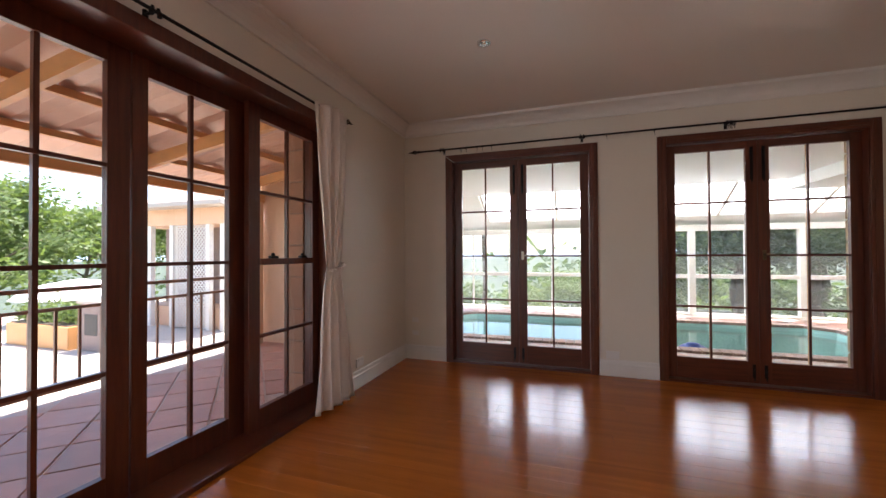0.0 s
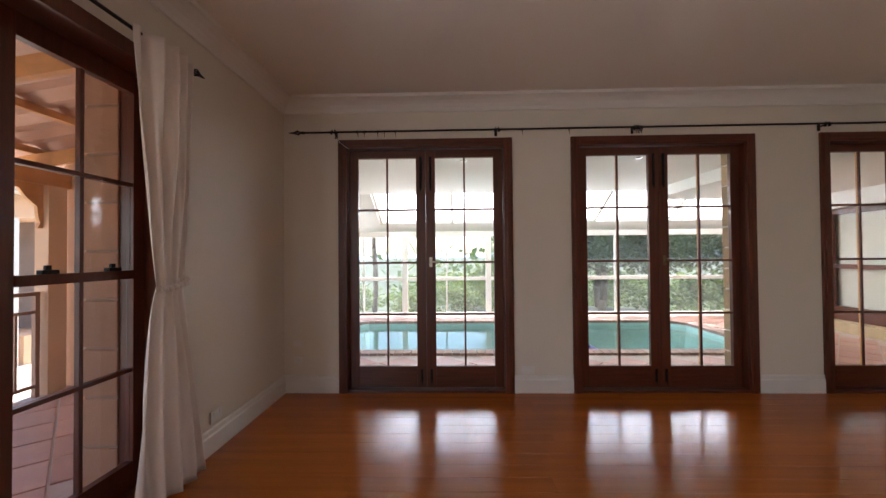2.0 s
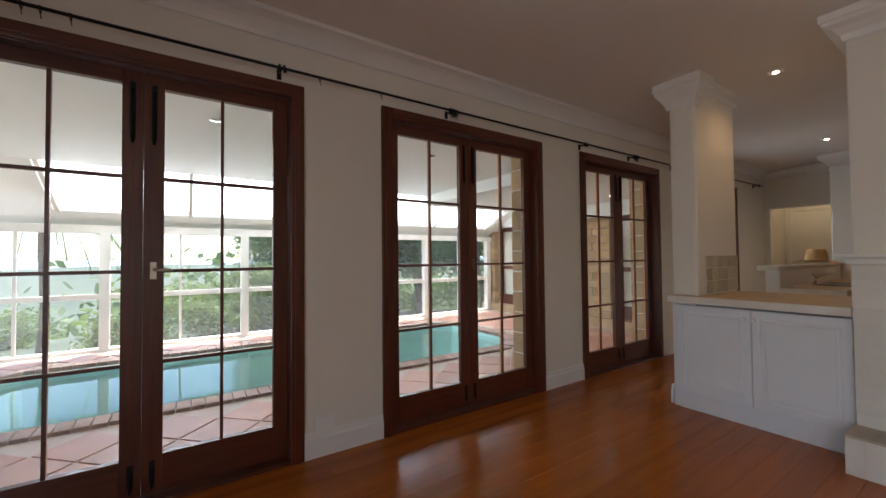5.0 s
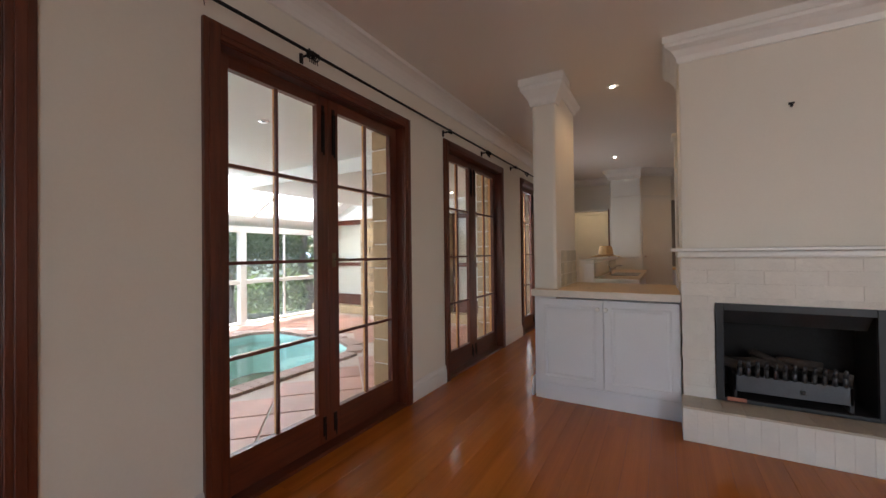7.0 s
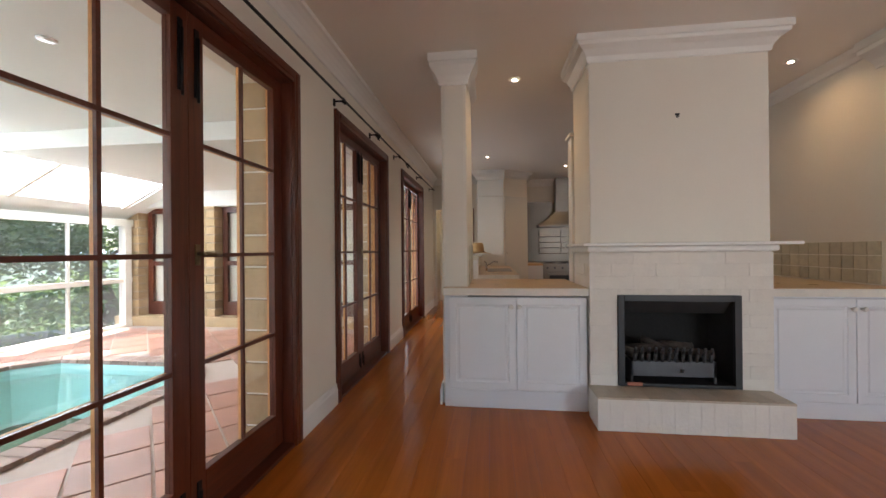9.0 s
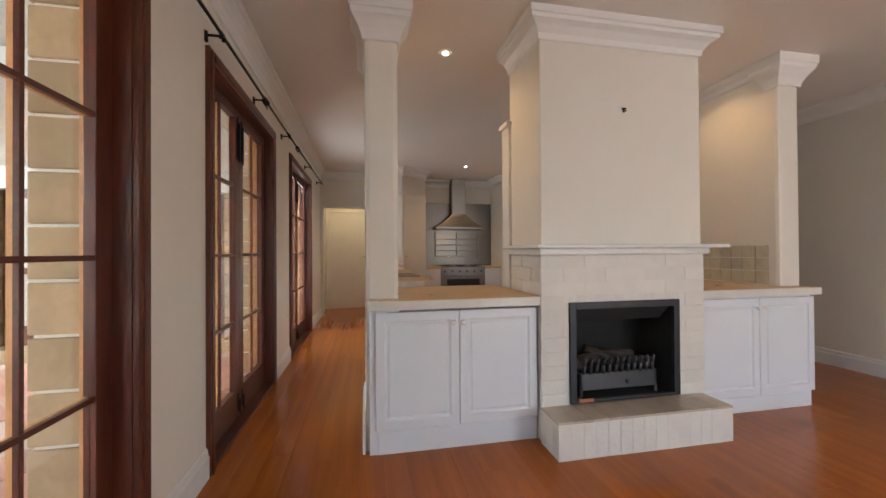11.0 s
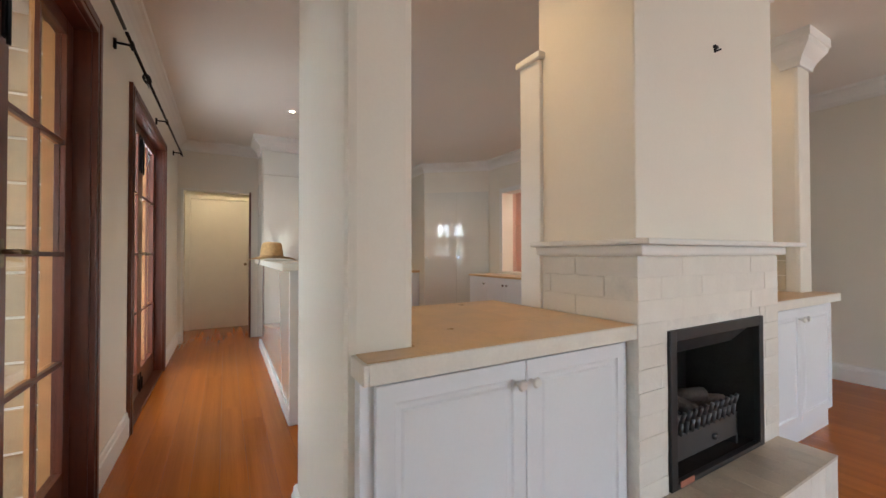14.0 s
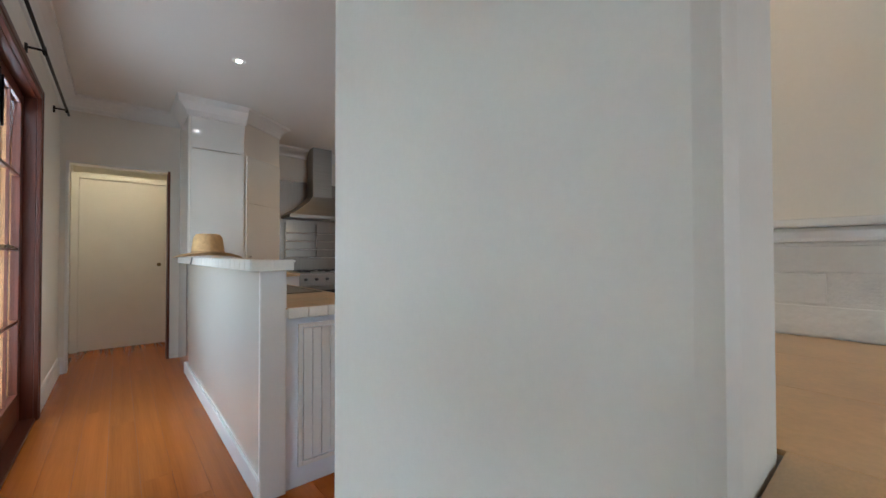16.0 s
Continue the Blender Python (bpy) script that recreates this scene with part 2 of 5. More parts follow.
def tube(bm, a, b, r, r2=None, n=10):
    a, b = Vector(a), Vector(b)
    r2 = r if r2 is None else r2
    q = (b - a).to_track_quat("Z", "Y")
    ra = [bm.verts.new(a + q @ Vector((r * math.cos(t), r * math.sin(t), 0))) for t in [2 * math.pi * i / n for i in range(n)]]
    rb = [bm.verts.new(b + q @ Vector((r2 * math.cos(t), r2 * math.sin(t), 0))) for t in [2 * math.pi * i / n for i in range(n)]]
    for i in range(n):
        f = bm.faces.new((ra[i], ra[(i + 1) % n], rb[(i + 1) % n], rb[i]))
        f.smooth = True
    bm.faces.new(ra[::-1])
    bm.faces.new(rb)
    return bm


def lathe(bm, centre, profile, n=20):
    """Turned shape about the upright through centre; profile rows are (radius, height)."""
    rings = []
    for r, z in profile:
        rings.append([bm.verts.new((centre[0] + r * math.cos(2 * math.pi * i / n), centre[1] + r * math.sin(2 * math.pi * i / n), centre[2] + z)) for i in range(n)])
    for a, b in zip(rings, rings[1:]):
        for i in range(n):
            f = bm.faces.new((a[i], a[(i + 1) % n], b[(i + 1) % n], b[i]))
            f.smooth = True
    bm.faces.new(rings[0][::-1])
    bm.faces.new(rings[-1])
    return bm


def sweep(bm, path, profile, closed=False):
    """Runs a moulding along a plan path; profile rows are (distance to the path's right, height)."""
    n = len(path)
    rings = []
    for i, p in enumerate(path):
        p = Vector(p)
        before = Vector(path[i - 1]) if (i > 0 or closed) else None
        after = Vector(path[(i + 1) % n]) if (i < n - 1 or closed) else None
        d0 = (p - before).normalized() if before else (after - p).normalized()
        d1 = (after - p).normalized() if after else d0
        n0, n1 = Vector((d0.y, -d0.x)), Vector((d1.y, -d1.x))
        m = (n0 + n1)
        m = m / max(0.25, m.dot(n0))
        rings.append([bm.verts.new((p.x + m.x * o, p.y + m.y * o, z)) for o, z in profile])
    k = len(profile)
    for i in range(n if closed else n - 1):
        a, b = rings[i], rings[(i + 1) % n]
        for j in range(k):
            bm.faces.new((a[j], a[(j + 1) % k], b[(j + 1) % k], b[j]))
    if not closed:
        bm.faces.new(rings[0])
        bm.faces.new(rings[-1][::-1])
    bmesh.ops.recalc_face_normals(bm, faces=bm.faces)
    return bm


def mesh_of(name, bm, mat):
    bmesh.ops.recalc_face_normals(bm, faces=bm.faces)
    me = bpy.data.meshes.new(name)
    bm.to_mesh(me)
    bm.free()
    me.materials.append(mat)
    return me


def thing(name, at, label, category, group="", kind=""):
    """An Empty at the base of a thing; its parts are given in world metres."""
    ob = new(name)
    ob.location = at
    ob.empty_display_size = 0.1
    BASE[ob.name] = Matrix.Translation(at)
    return tagged(ob, label, category, group, kind)


def part(name, bm, mat, parent, label=""):
    """Links a bmesh as one mesh object under a thing or a part."""
    ob = new(name, mesh_of(name, bm, mat))
    ob.parent = parent
    ob.matrix_parent_inverse = BASE.get(parent.name, Matrix.Identity(4)).inverted()
    return tagged(ob, label)


def piece(name, me, m, parent):
    """One of many alike pieces on shared mesh data, at the pose m."""
    ob = new(name, me)
    ob.parent = parent
    ob.matrix_parent_inverse = BASE.get(parent.name, Matrix.Identity(4)).inverted()
    ob.matrix_basis = m
    return ob


def solid(name, bm, mat, label, category, kind="structure", group=""):
    return tagged(new(name, mesh_of(name, bm, mat)), label, category, group, kind)


# ---- sizes of the house ----
XW, YN, YS, XE, TOP = -1.15, 4.75, -0.80, 8.90, 2.70
WALL_N, WALL_W = 0.33, 0.42
ARCH_TOP = 2.315
DOORS = [(-0.640, 0.954), (1.483, 3.120), (3.690, 5.240), (5.955, 7.630)]
W_DOOR = (-0.60, 3.36)

# floor under the boards, ceiling, walls
solid("floor", boxes((XW - 0.1, 10.3, -1.0, YN + 0.04, -0.12, -0.006)), GAP, "polished orange timber floorboards through living room and hall", "floor")
solid("ceiling", boxes((XW - 0.5, 10.6, -1.4, YN + WALL_N, TOP, TOP + 0.15)), CEIL, "smooth cream painted plaster ceiling", "ceiling")

bm = bmesh.new()
edges = [XW - WALL_W] + [v for a, b in DOORS for v in (a + 0.045, b - 0.045)] + [10.6]
for i in range(0, len(edges), 2):
    box(bm, edges[i], edges[i + 1], YN, YN + WALL_N, -0.12, TOP)
for a, b in DOORS:
    box(bm, a + 0.045, b - 0.045, YN, YN + WALL_N, ARCH_TOP - 0.045, TOP)
wall_north = solid("wall_north", bm, WALL, "cream painted wall with four glazed doors", "wall")
bm = boxes((XW - 0.30, XW, W_DOOR[1], YN, -0.12, TOP), (XW - 0.30, XW, YS, W_DOOR[0], -0.12, TOP),
           (XW - 0.30, XW, W_DOOR[0], W_DOOR[1], ARCH_TOP - 0.045, TOP))
wall_west = solid("wall_west", bm, WALL, "cream painted wall with sliding glazed doors", "wall")
solid("wall_south", boxes((XW - 0.3, 6.6, YS - 0.2, YS, -0.12, TOP)), WALL, "plain cream painted wall", "wall")
solid("wall_passage", boxes((6.4, 6.6, YS, 0.19, -0.12, TOP)), WALL, "plain cream painted wall", "wall")
bm = boxes((XE, XE + 0.12, 4.71, YN, -0.12, TOP), (XE, XE + 0.12, 3.60, 3.875, -0.12, TOP), (XE, XE + 0.12, 3.875, 4.71, 2.07, TOP))
solid("wall_hall_end", bm, WALL, "cream wall with an open doorway", "wall")
solid("wall_lobby", boxes((10.3, 10.5, 3.4, YN, -0.12, TOP), (XE + 0.12, 10.3, 3.5, 3.7, -0.12, TOP)), WALL, "cream lobby wall", "wall")
bm = bmesh.new()
prism(bm, [(8.23, 3.78), (8.23, 3.28), (8.60, 2.81), (9.40, 2.81), (9.40, 1.25), (8.60, 1.25), (7.92, 0.39), (7.92, 0.19), (9.9, 0.19), (9.9, 3.6), (XE, 3.6), (XE, 3.78)], -0.12, TOP)
solid("wall_kitchen_back", bm, WALL, "cream kitchen wall with angled corners", "wall")
KW = (6.73, 7.56, 0.90, 2.14)
bm = boxes((4.67, KW[0], 0.19, 0.39, -0.12, TOP), (KW[1], 7.92, 0.19, 0.39, -0.12, TOP), (KW[0], KW[1], 0.19, 0.39, -0.12, KW[2]), (KW[0], KW[1], 0.19, 0.39, KW[3], TOP))
solid("wall_kitchen_south", bm, WALL, "cream kitchen wall with a servery opening", "wall")
solid("nib_wall_north", boxes((3.787, 4.58, 3.716, 3.916, -0.12, TOP), bevel=0.028), WALL, "white painted nib wall ending as a column", "wall")
solid("nib_wall_south", boxes((3.85, 5.25, 0.55, 0.75, -0.12, TOP), bevel=0.028), WALL, "cream painted nib wall ending as a column", "wall")
PINK = material("pink_wall", (0.62, 0.40, 0.32), 0.6, vary=0.04)
solid("wall_beyond_servery", boxes((6.62, 9.0, -0.80, -0.6, -0.12, TOP), (8.4, 8.6, -0.6, 0.19, -0.12, TOP)), PINK, "pink painted wall of the next room", "wall")

# cornices and skirtings
COVE = [(0, 2.565), (0.014, 2.57), (0.018, 2.60), (0.034, 2.63), (0.060, 2.655), (0.092, 2.672), (0.110, 2.676), (0.115, 2.70), (0, 2.70)]
ROOM = [(XW, YS), (XW, YN), (XE, YN), (XE, 3.78), (8.23, 3.78), (8.23, 3.28), (8.60, 2.81), (9.40, 2.81), (9.40, 1.25), (8.60, 1.25), (7.92, 0.39), (4.67, 0.39)]
solid("cornice", sweep(bmesh.new(), ROOM, COVE), TRIM, "white cove plaster cornice round the ceiling", "cornice")
solid("cornice_south", sweep(bmesh.new(), [(6.4, YS), (XW, YS)], COVE), TRIM, "white cove plaster cornice", "cornice")
CAP = [(0.012, 2.475), (-0.012, 2.48), (-0.014, 2.50), (-0.03, 2.54), (-0.06, 2.585), (-0.075, 2.605), (-0.08, 2.635), (-0.088, 2.64), (-0.088, 2.70), (0.012, 2.70)]
SMALL_COVE = [(0, 2.60), (0.010, 2.605), (0.02, 2.64), (0.045, 2.668), (0.055, 2.70), (0, 2.70)]
for x0, x1, y0, y1 in ((3.787, 4.58, 3.716, 3.916), (3.85, 5.25, 0.55, 0.75)):
    solid("column_capital", sweep(bmesh.new(), [(x0, y0), (x0, y1), (x0 + 0.09, y1), (x0 + 0.09, y0)], CAP, True), TRIM, "moulded white capital at the column top", "capital")
    solid("cornice_nib", sweep(bmesh.new(), [(x0 + 0.10, y0), (x1, y0), (x1, y1), (x0 + 0.10, y1)], SMALL_COVE), TRIM, "slim white cove along the nib wall", "cornice")
SKIRT = [(0, 0.0), (0.018, 0.0), (0.018, 0.115), (0.012, 0.125), (0.010, 0.150), (0.004, 0.160), (0, 0.160)]
runs = [[(XW, 3.45), (XW, YN), (DOORS[0][0], YN)], [(5.24, YN), (5.955, YN)], [(7.63, YN), (XE, YN), (XE, 4.71)], [(3.12, YN), (3.69, YN)], [(0.954, YN), (1.483, YN)], [(6.4, YS), (XW, YS), (XW, W_DOOR[0])]]
for i, run in enumerate(runs):
    solid("baseboard", sweep(bmesh.new(), run, SKIRT), TRIM, "white moulded timber skirting board", "skirting")
solid("baseboard", sweep(bmesh.new(), [(4.582, 3.73), (4.582, 3.918), (3.76, 3.918)], SKIRT), TRIM, "white moulded timber skirting board", "skirting")


# ---- glazed doors to the pool ----
def glazed_leaf(door, x0, x1, y, z0, z1, glass_z, hinge_left, handle):
    """One leaf in the plane y: frame, bars, eight panes, ironmongery."""
    st, ms = 0.082, 0.088
    a, b = (x0 + st, x1 - ms) if hinge_left else (x0 + ms, x1 - st)
    g0, g1 = glass_z[0], glass_z[-1]
    t = 0.02
    leaf = part("leaf", boxes((x0, a, y - t, y + t, z0, z1), bevel=0.003), WOOD, door, "dark red-brown stained timber leaf")
    part("stile", boxes((b, x1, y - t, y + t, z0, z1), bevel=0.003), WOOD, leaf)
    part("rail", boxes((a, b, y - t, y + t, z0, g0), bevel=0.003), WOODH, leaf)
    part("rail", boxes((a, b, y - t, y + t, g1, z1), bevel=0.003), WOODH, leaf)
    mx = (a + b) / 2
    bars = bmesh.new()
    for lo, hi in zip(glass_z, glass_z[1:]):
        box(bars, mx - 0.008, mx + 0.008, y - 0.014, y + 0.001, lo, hi)
    for z in glass_z[1:-1]:
        box(bars, a, b, y - 0.016, y + 0.001, z - 0.009, z + 0.009)
    part("glazing_bars", bars, WOODH, leaf)
    # outer side of the bars: the orange stands in for daylit timber
    beads = bmesh.new()
    for lo, hi in zip(glass_z, glass_z[1:]):
        box(beads, mx - 0.007, mx + 0.007, y + 0.001, y + 0.017, lo, hi)
    for z in glass_z[1:-1]:
        box(beads, a, b, y + 0.001, y + 0.018, z - 0.008, z + 0.008)
    part("outer_beads", beads, ORANGE, leaf, "outer glazing beads, orange for daylight on the timber")
    for lo, hi in zip(glass_z, glass_z[1:]):
        for p, q in ((a, mx), (mx, b)):
            part("pane", boxes((p, q, y - 0.002, y + 0.002, lo, hi)), PANE, leaf)
    xe = x1 - ms / 2 if hinge_left else x0 + ms / 2
    for lo, hi in ((z1 - 0.36, z1 - 0.06), (z0 + 0.05, z0 + 0.17)):
        bolt = boxes((xe - 0.012, xe + 0.012, y - t - 0.008, y - t, lo, hi), bevel=0.002)
        tube(bolt, (xe, y - t - 0.014, lo - 0.02), (xe, y - t - 0.014, hi - 0.04), 0.006)
        part("bolt", bolt, IRON, leaf, "black iron surface bolt")
    if handle:
        hb = boxes((xe - 0.014, xe + 0.014, y - t - 0.006, y - t, 1.14, 1.23), bevel=0.002)
        tube(hb, (xe, y - t, 1.19), (xe, y - t - 0.05, 1.19), 0.008)
        tube(hb, (xe, y - t - 0.05, 1.19), (xe - 0.085 if hinge_left else xe + 0.085, y - t - 0.05, 1.185), 0.008)
        part("handle", hb, PALE_BRASS if door.name == "door_1" else BRASS, leaf, "lever handle")
    return leaf


GLASS_Z = (0.221, 0.702, 1.182, 1.675, 2.160)


def french_door(number, a, b):
    door = thing("door_%d" % number, ((a + b) / 2, YN + 0.09, 0), "dark stained timber french doors with small glass panes, closed", "glazed door", "french doors to the pool", "structure")
    arch = bmesh.new()
    w = 0.078
    for x0, x1 in ((a, a + w), (b - w, b)):
        box(arch, x0, x1, YN - 0.022, YN + 0.002, 0, ARCH_TOP, bevel=0.004)
        xm = (x0 + x1) / 2
        box(arch, xm - 0.016, xm + 0.016, YN - 0.028, YN - 0.020, 0, ARCH_TOP - 0.02, bevel=0.003)
    part("architrave", arch, WOOD, door, "wide moulded dark timber architrave")
    head = bmesh.new()
    box(head, a + w, b - w, YN - 0.022, YN + 0.002, ARCH_TOP - w, ARCH_TOP, bevel=0.004)
    box(head, a + w, b - w, YN - 0.028, YN - 0.020, ARCH_TOP - 0.055, ARCH_TOP - 0.022, bevel=0.003)
    part("architrave", head, WOODH, door)
    j = 0.034
    part("jamb", boxes((a + 0.047, a + 0.047 + j, YN + 0.002, YN + 0.108, 0, ARCH_TOP - 0.05), (b - 0.047 - j, b - 0.047, YN + 0.002, YN + 0.108, 0, ARCH_TOP - 0.05), bevel=0.002), WOOD, door)
    # daylight on the outer jamb is put into its orange colour
    part("outer_jamb", boxes((a + 0.047, a + 0.045 + j, YN + 0.108, YN + 0.170, 0, ARCH_TOP - 0.05), (b - 0.045 - j, b - 0.047, YN + 0.108, YN + 0.170, 0, ARCH_TOP - 0.05), bevel=0.003), ORANGE, door, "outer jamb, orange for daylight on the timber")
    part("jamb_head", boxes((a + 0.047 + j, b - 0.047 - j, YN + 0.002, YN + 0.16, ARCH_TOP - 0.082, ARCH_TOP - 0.048), bevel=0.002), WOODH, door)
    part("threshold", boxes((a + 0.047 + j, b - 0.047 - j, YN - 0.01, YN + 0.20, -0.005, 0.022), bevel=0.003), WOODH, door)
    x0, x1 = a + 0.047 + j + 0.002, b - 0.047 - j - 0.002
    m = (x0 + x1) / 2
    y = YN + 0.085
    glazed_leaf(door, x0, m - 0.001, y, 0.026, ARCH_TOP - 0.085, GLASS_Z, True, number == 4)
    glazed_leaf(door, m + 0.001, x1, y, 0.026, ARCH_TOP - 0.085, GLASS_Z, False, True)


for i, (a, b) in enumerate(DOORS):
    french_door(i + 1, a, b)


# ---- sliding doors to the verandah ----
slider = thing("door_5", (XW - 0.2, 1.6, 0), "dark stained timber sliding doors with small glass panes, closed", "glazed door", "", "structure")


def sliding_leaf(x, y0, y1, st0, st1, glass_z, sash):
    t = 0.02
    a, b = y0 + st0, y1 - st1
    leaf = part("leaf", boxes((x - t, x + t, y0, a, 0.03, 2.23), bevel=0.003), WOOD, slider)
    part("stile", boxes((x - t, x + t, b, y1, 0.03, 2.23), bevel=0.003), WOOD, leaf)
    part("rail", boxes((x - t, x + t, a, b, 0.03, glass_z[0]), bevel=0.003), WOOD, leaf)
    part("rail", boxes((x - t, x + t, a, b, glass_z[-1], 2.23), bevel=0.003), WOOD, leaf)
    m = (a + b) / 2
    bars = bmesh.new()
    for lo, hi in zip(glass_z, glass_z[1:]):
        box(bars, x - 0.012, x + 0.012, m - 0.010, m + 0.010, lo, hi)
    for k, z in enumerate(glass_z[1:-1]):
        h = 0.022 if (sash and k == 1) else 0.010
        box(bars, x - 0.016, x + (0.03 if h > 0.02 else 0.016), a, b, z - h, z + h)
    part("glazing_bars", bars, WOOD, leaf)
    for lo, hi in zip(glass_z, glass_z[1:]):
        for p, q in ((a, m), (m, b)):
            part("pane", boxes((x - 0.002, x + 0.002, p, q, lo, hi)), PANE, leaf)
    if sash:
        for yy in (a + 0.13, b - 0.12):
            part("sash_catch", boxes((x + 0.0, x + 0.03, yy - 0.035, yy + 0.035, glass_z[2] + 0.022, glass_z[2] + 0.04), (x + 0.005, x + 0.02, yy - 0.012, yy + 0.012, glass_z[2] + 0.04, glass_z[2] + 0.06), bevel=0.003), IRON, leaf, "dark iron sash catch")
    return leaf


GW = (0.172, 0.655, 1.163, 1.640, 2.135)
sliding_leaf(XW - 0.175, 2.605, 3.335, 0.095, 0.075, GW, True)
sliding_leaf(XW - 0.245, 1.945, 2.665, 0.075, 0.150, GW, False)
sliding_leaf(XW - 0.245, 1.225, 1.935, 0.110, 0.100, GW, False)
bm = boxes((XW - 0.002, XW + 0.022, W_DOOR[1] - 0.06, W_DOOR[1] + 0.03, 0, ARCH_TOP - 0.02), (XW - 0.002, XW + 0.022, W_DOOR[0], W_DOOR[1] - 0.06, ARCH_TOP - 0.098, ARCH_TOP - 0.02), bevel=0.004)
part("architrave", bm, WOOD, slider, "wide moulded dark timber architrave")
bm = boxes((XW - 0.30, XW - 0.002, W_DOOR[1] - 0.022, W_DOOR[1] - 0.001, 0, 2.26), (XW - 0.30, XW - 0.002, W_DOOR[0] + 0.001, W_DOOR[1] - 0.022, 2.232, 2.268), bevel=0.003)
part("jamb", bm, WOOD, slider)
part("threshold", boxes((XW - 0.32, XW + 0.01, W_DOOR[0], W_DOOR[1] - 0.022, -0.01, 0.028), bevel=0.003), WOOD, slider)

# ---- fireplace ----
CX, CY0, CY1 = 3.67, 1.635, 2.838
FB = (1.840, 2.648, 0.225, 0.867)
fireplace = thing("fireplace", (3.95, 2.22, 0), "white painted chimney breast over a brick fireplace with black firebox", "fireplace")
# plastered breast above the mantel, core below with the firebox opening
part("breast", boxes((CX + 0.012, 4.20, CY0 + 0.008, CY1 - 0.008, 1.20, TOP), bevel=0.01), WALL, fireplace, "smooth white plastered chimney breast")
bm = boxes((CX + 0.005, 4.20, CY0 + 0.005, FB[0], 0, 1.20), (CX + 0.005, 4.20, FB[1], CY1 - 0.005, 0, 1.20), (CX + 0.005, 4.20, FB[0], FB[1], FB[3], 1.20), (CX + 0.005, 4.20, FB[0], FB[1], 0, FB[2] - 0.02))
core = part("brick_core", bm, MORTAR, fireplace)
part("crown_moulding", sweep(bmesh.new(), [(4.20, CY0 + 0.01), (CX + 0.012, CY0 + 0.01), (CX + 0.012, CY1 - 0.01), (4.20, CY1 - 0.01)], [(-0.0, 2.53), (-0.012, 2.535), (-0.02, 2.57), (-0.05, 2.61), (-0.085, 2.63), (-0.09, 2.65), (-0.10, 2.655), (-0.10, 2.70), (0, 2.70)]), TRIM, fireplace, "deep white crown moulding")
part("mantel", boxes((3.590, 4.20, CY0 - 0.135, CY1 + 0.055, 1.214, 1.236), bevel=0.006), TRIM, fireplace, "thin white painted mantel shelf")
part("mantel_moulding", boxes((3.638, 4.20, CY0 - 0.022, CY1 + 0.020, 1.172, 1.214), bevel=0.012), TRIM, fireplace)
hook = boxes((CX + 0.004, CX + 0.012, 2.229, 2.241, 2.108, 2.126), (CX, CX + 0.012, 2.221, 2.249, 2.126, 2.138), bevel=0.002)
tube(hook, (CX + 0.005, 2.235, 2.112), (CX - 0.016, 2.235, 2.112), 0.004)
tagged(new("picture_hook", mesh_of("picture_hook", hook, IRON)), "small dark brass picture hook on the chimney breast", "hook")
# firebox
ins = thing("fire_insert", (3.8, 2.217, FB[2]), "black metal gas fire insert with grate and logs", "fire insert")
w = 0.045
for r in ((FB[0], FB[0] + w, FB[2], FB[3]), (FB[1] - w, FB[1], FB[2], FB[3]), (FB[0] + w, FB[1] - w, FB[3] - w, FB[3]), (FB[0] + w, FB[1] - w, FB[2], FB[2] + 0.022)):
    part("surround_bar", boxes((CX - 0.012, CX + 0.015, *r), bevel=0.003), BLACK, ins, "flat black steel surround")
for r in ((CX + 0.02, 4.05, FB[0] + 0.002, FB[0] + 0.03, FB[2], FB[3] - 0.01), (CX + 0.02, 4.05, FB[1] - 0.03, FB[1] - 0.002, FB[2], FB[3] - 0.01), (4.02, 4.05, FB[0] + 0.03, FB[1] - 0.03, FB[2], FB[3] - 0.01),
          (CX + 0.02, 4.02, FB[0] + 0.03, FB[1] - 0.03, FB[2] - 0.018, FB[2] + 0.012), (CX + 0.02, 4.02, FB[0] + 0.03, FB[1] - 0.03, FB[3] - 0.03, FB[3] - 0.01)):
    part("lining_plate", boxes(r), SOOT, ins, "sooty black firebox lining")
hood = bmesh.new()
v = [hood.verts.new(p) for p in ((CX + 0.02, FB[0] + 0.05, 0.825), (CX + 0.02, FB[1] - 0.05, 0.825), (CX + 0.11, FB[1] - 0.05, 0.725), (CX + 0.11, FB[0] + 0.05, 0.725),
                                 (CX + 0.035, FB[0] + 0.05, 0.83), (CX + 0.035, FB[1] - 0.05, 0.83), (CX + 0.125, FB[1] - 0.05, 0.73), (CX + 0.125, FB[0] + 0.05, 0.73))]
for q in ((0, 1, 2, 3), (7, 6, 5, 4), (0, 4, 5, 1), (1, 5, 6, 2), (2, 6, 7, 3), (3, 7, 4, 0)):
    hood.faces.new([v[i] for i in q])
GREY_METAL = material("dull_grey_metal", (0.075, 0.075, 0.078), 0.4, metal=0.5, vary=0.2)
part("smoke_hood", hood, GREY_METAL, ins, "dull grey sloping smoke hood")
gy0, gy1 = FB[0] + 0.13, FB[1] - 0.10
tray = boxes((CX + 0.05, CX + 0.075, gy0, gy1, FB[2] + 0.055, FB[2] + 0.165), (CX + 0.05, CX + 0.30, gy0, gy0 + 0.02, FB[2] + 0.012, FB[2] + 0.165), (CX + 0.05, CX + 0.30, gy1 - 0.02, gy1, FB[2] + 0.012, FB[2] + 0.165), bevel=0.003)
part("burner_tray", tray, GREY_METAL, ins)
n = 12
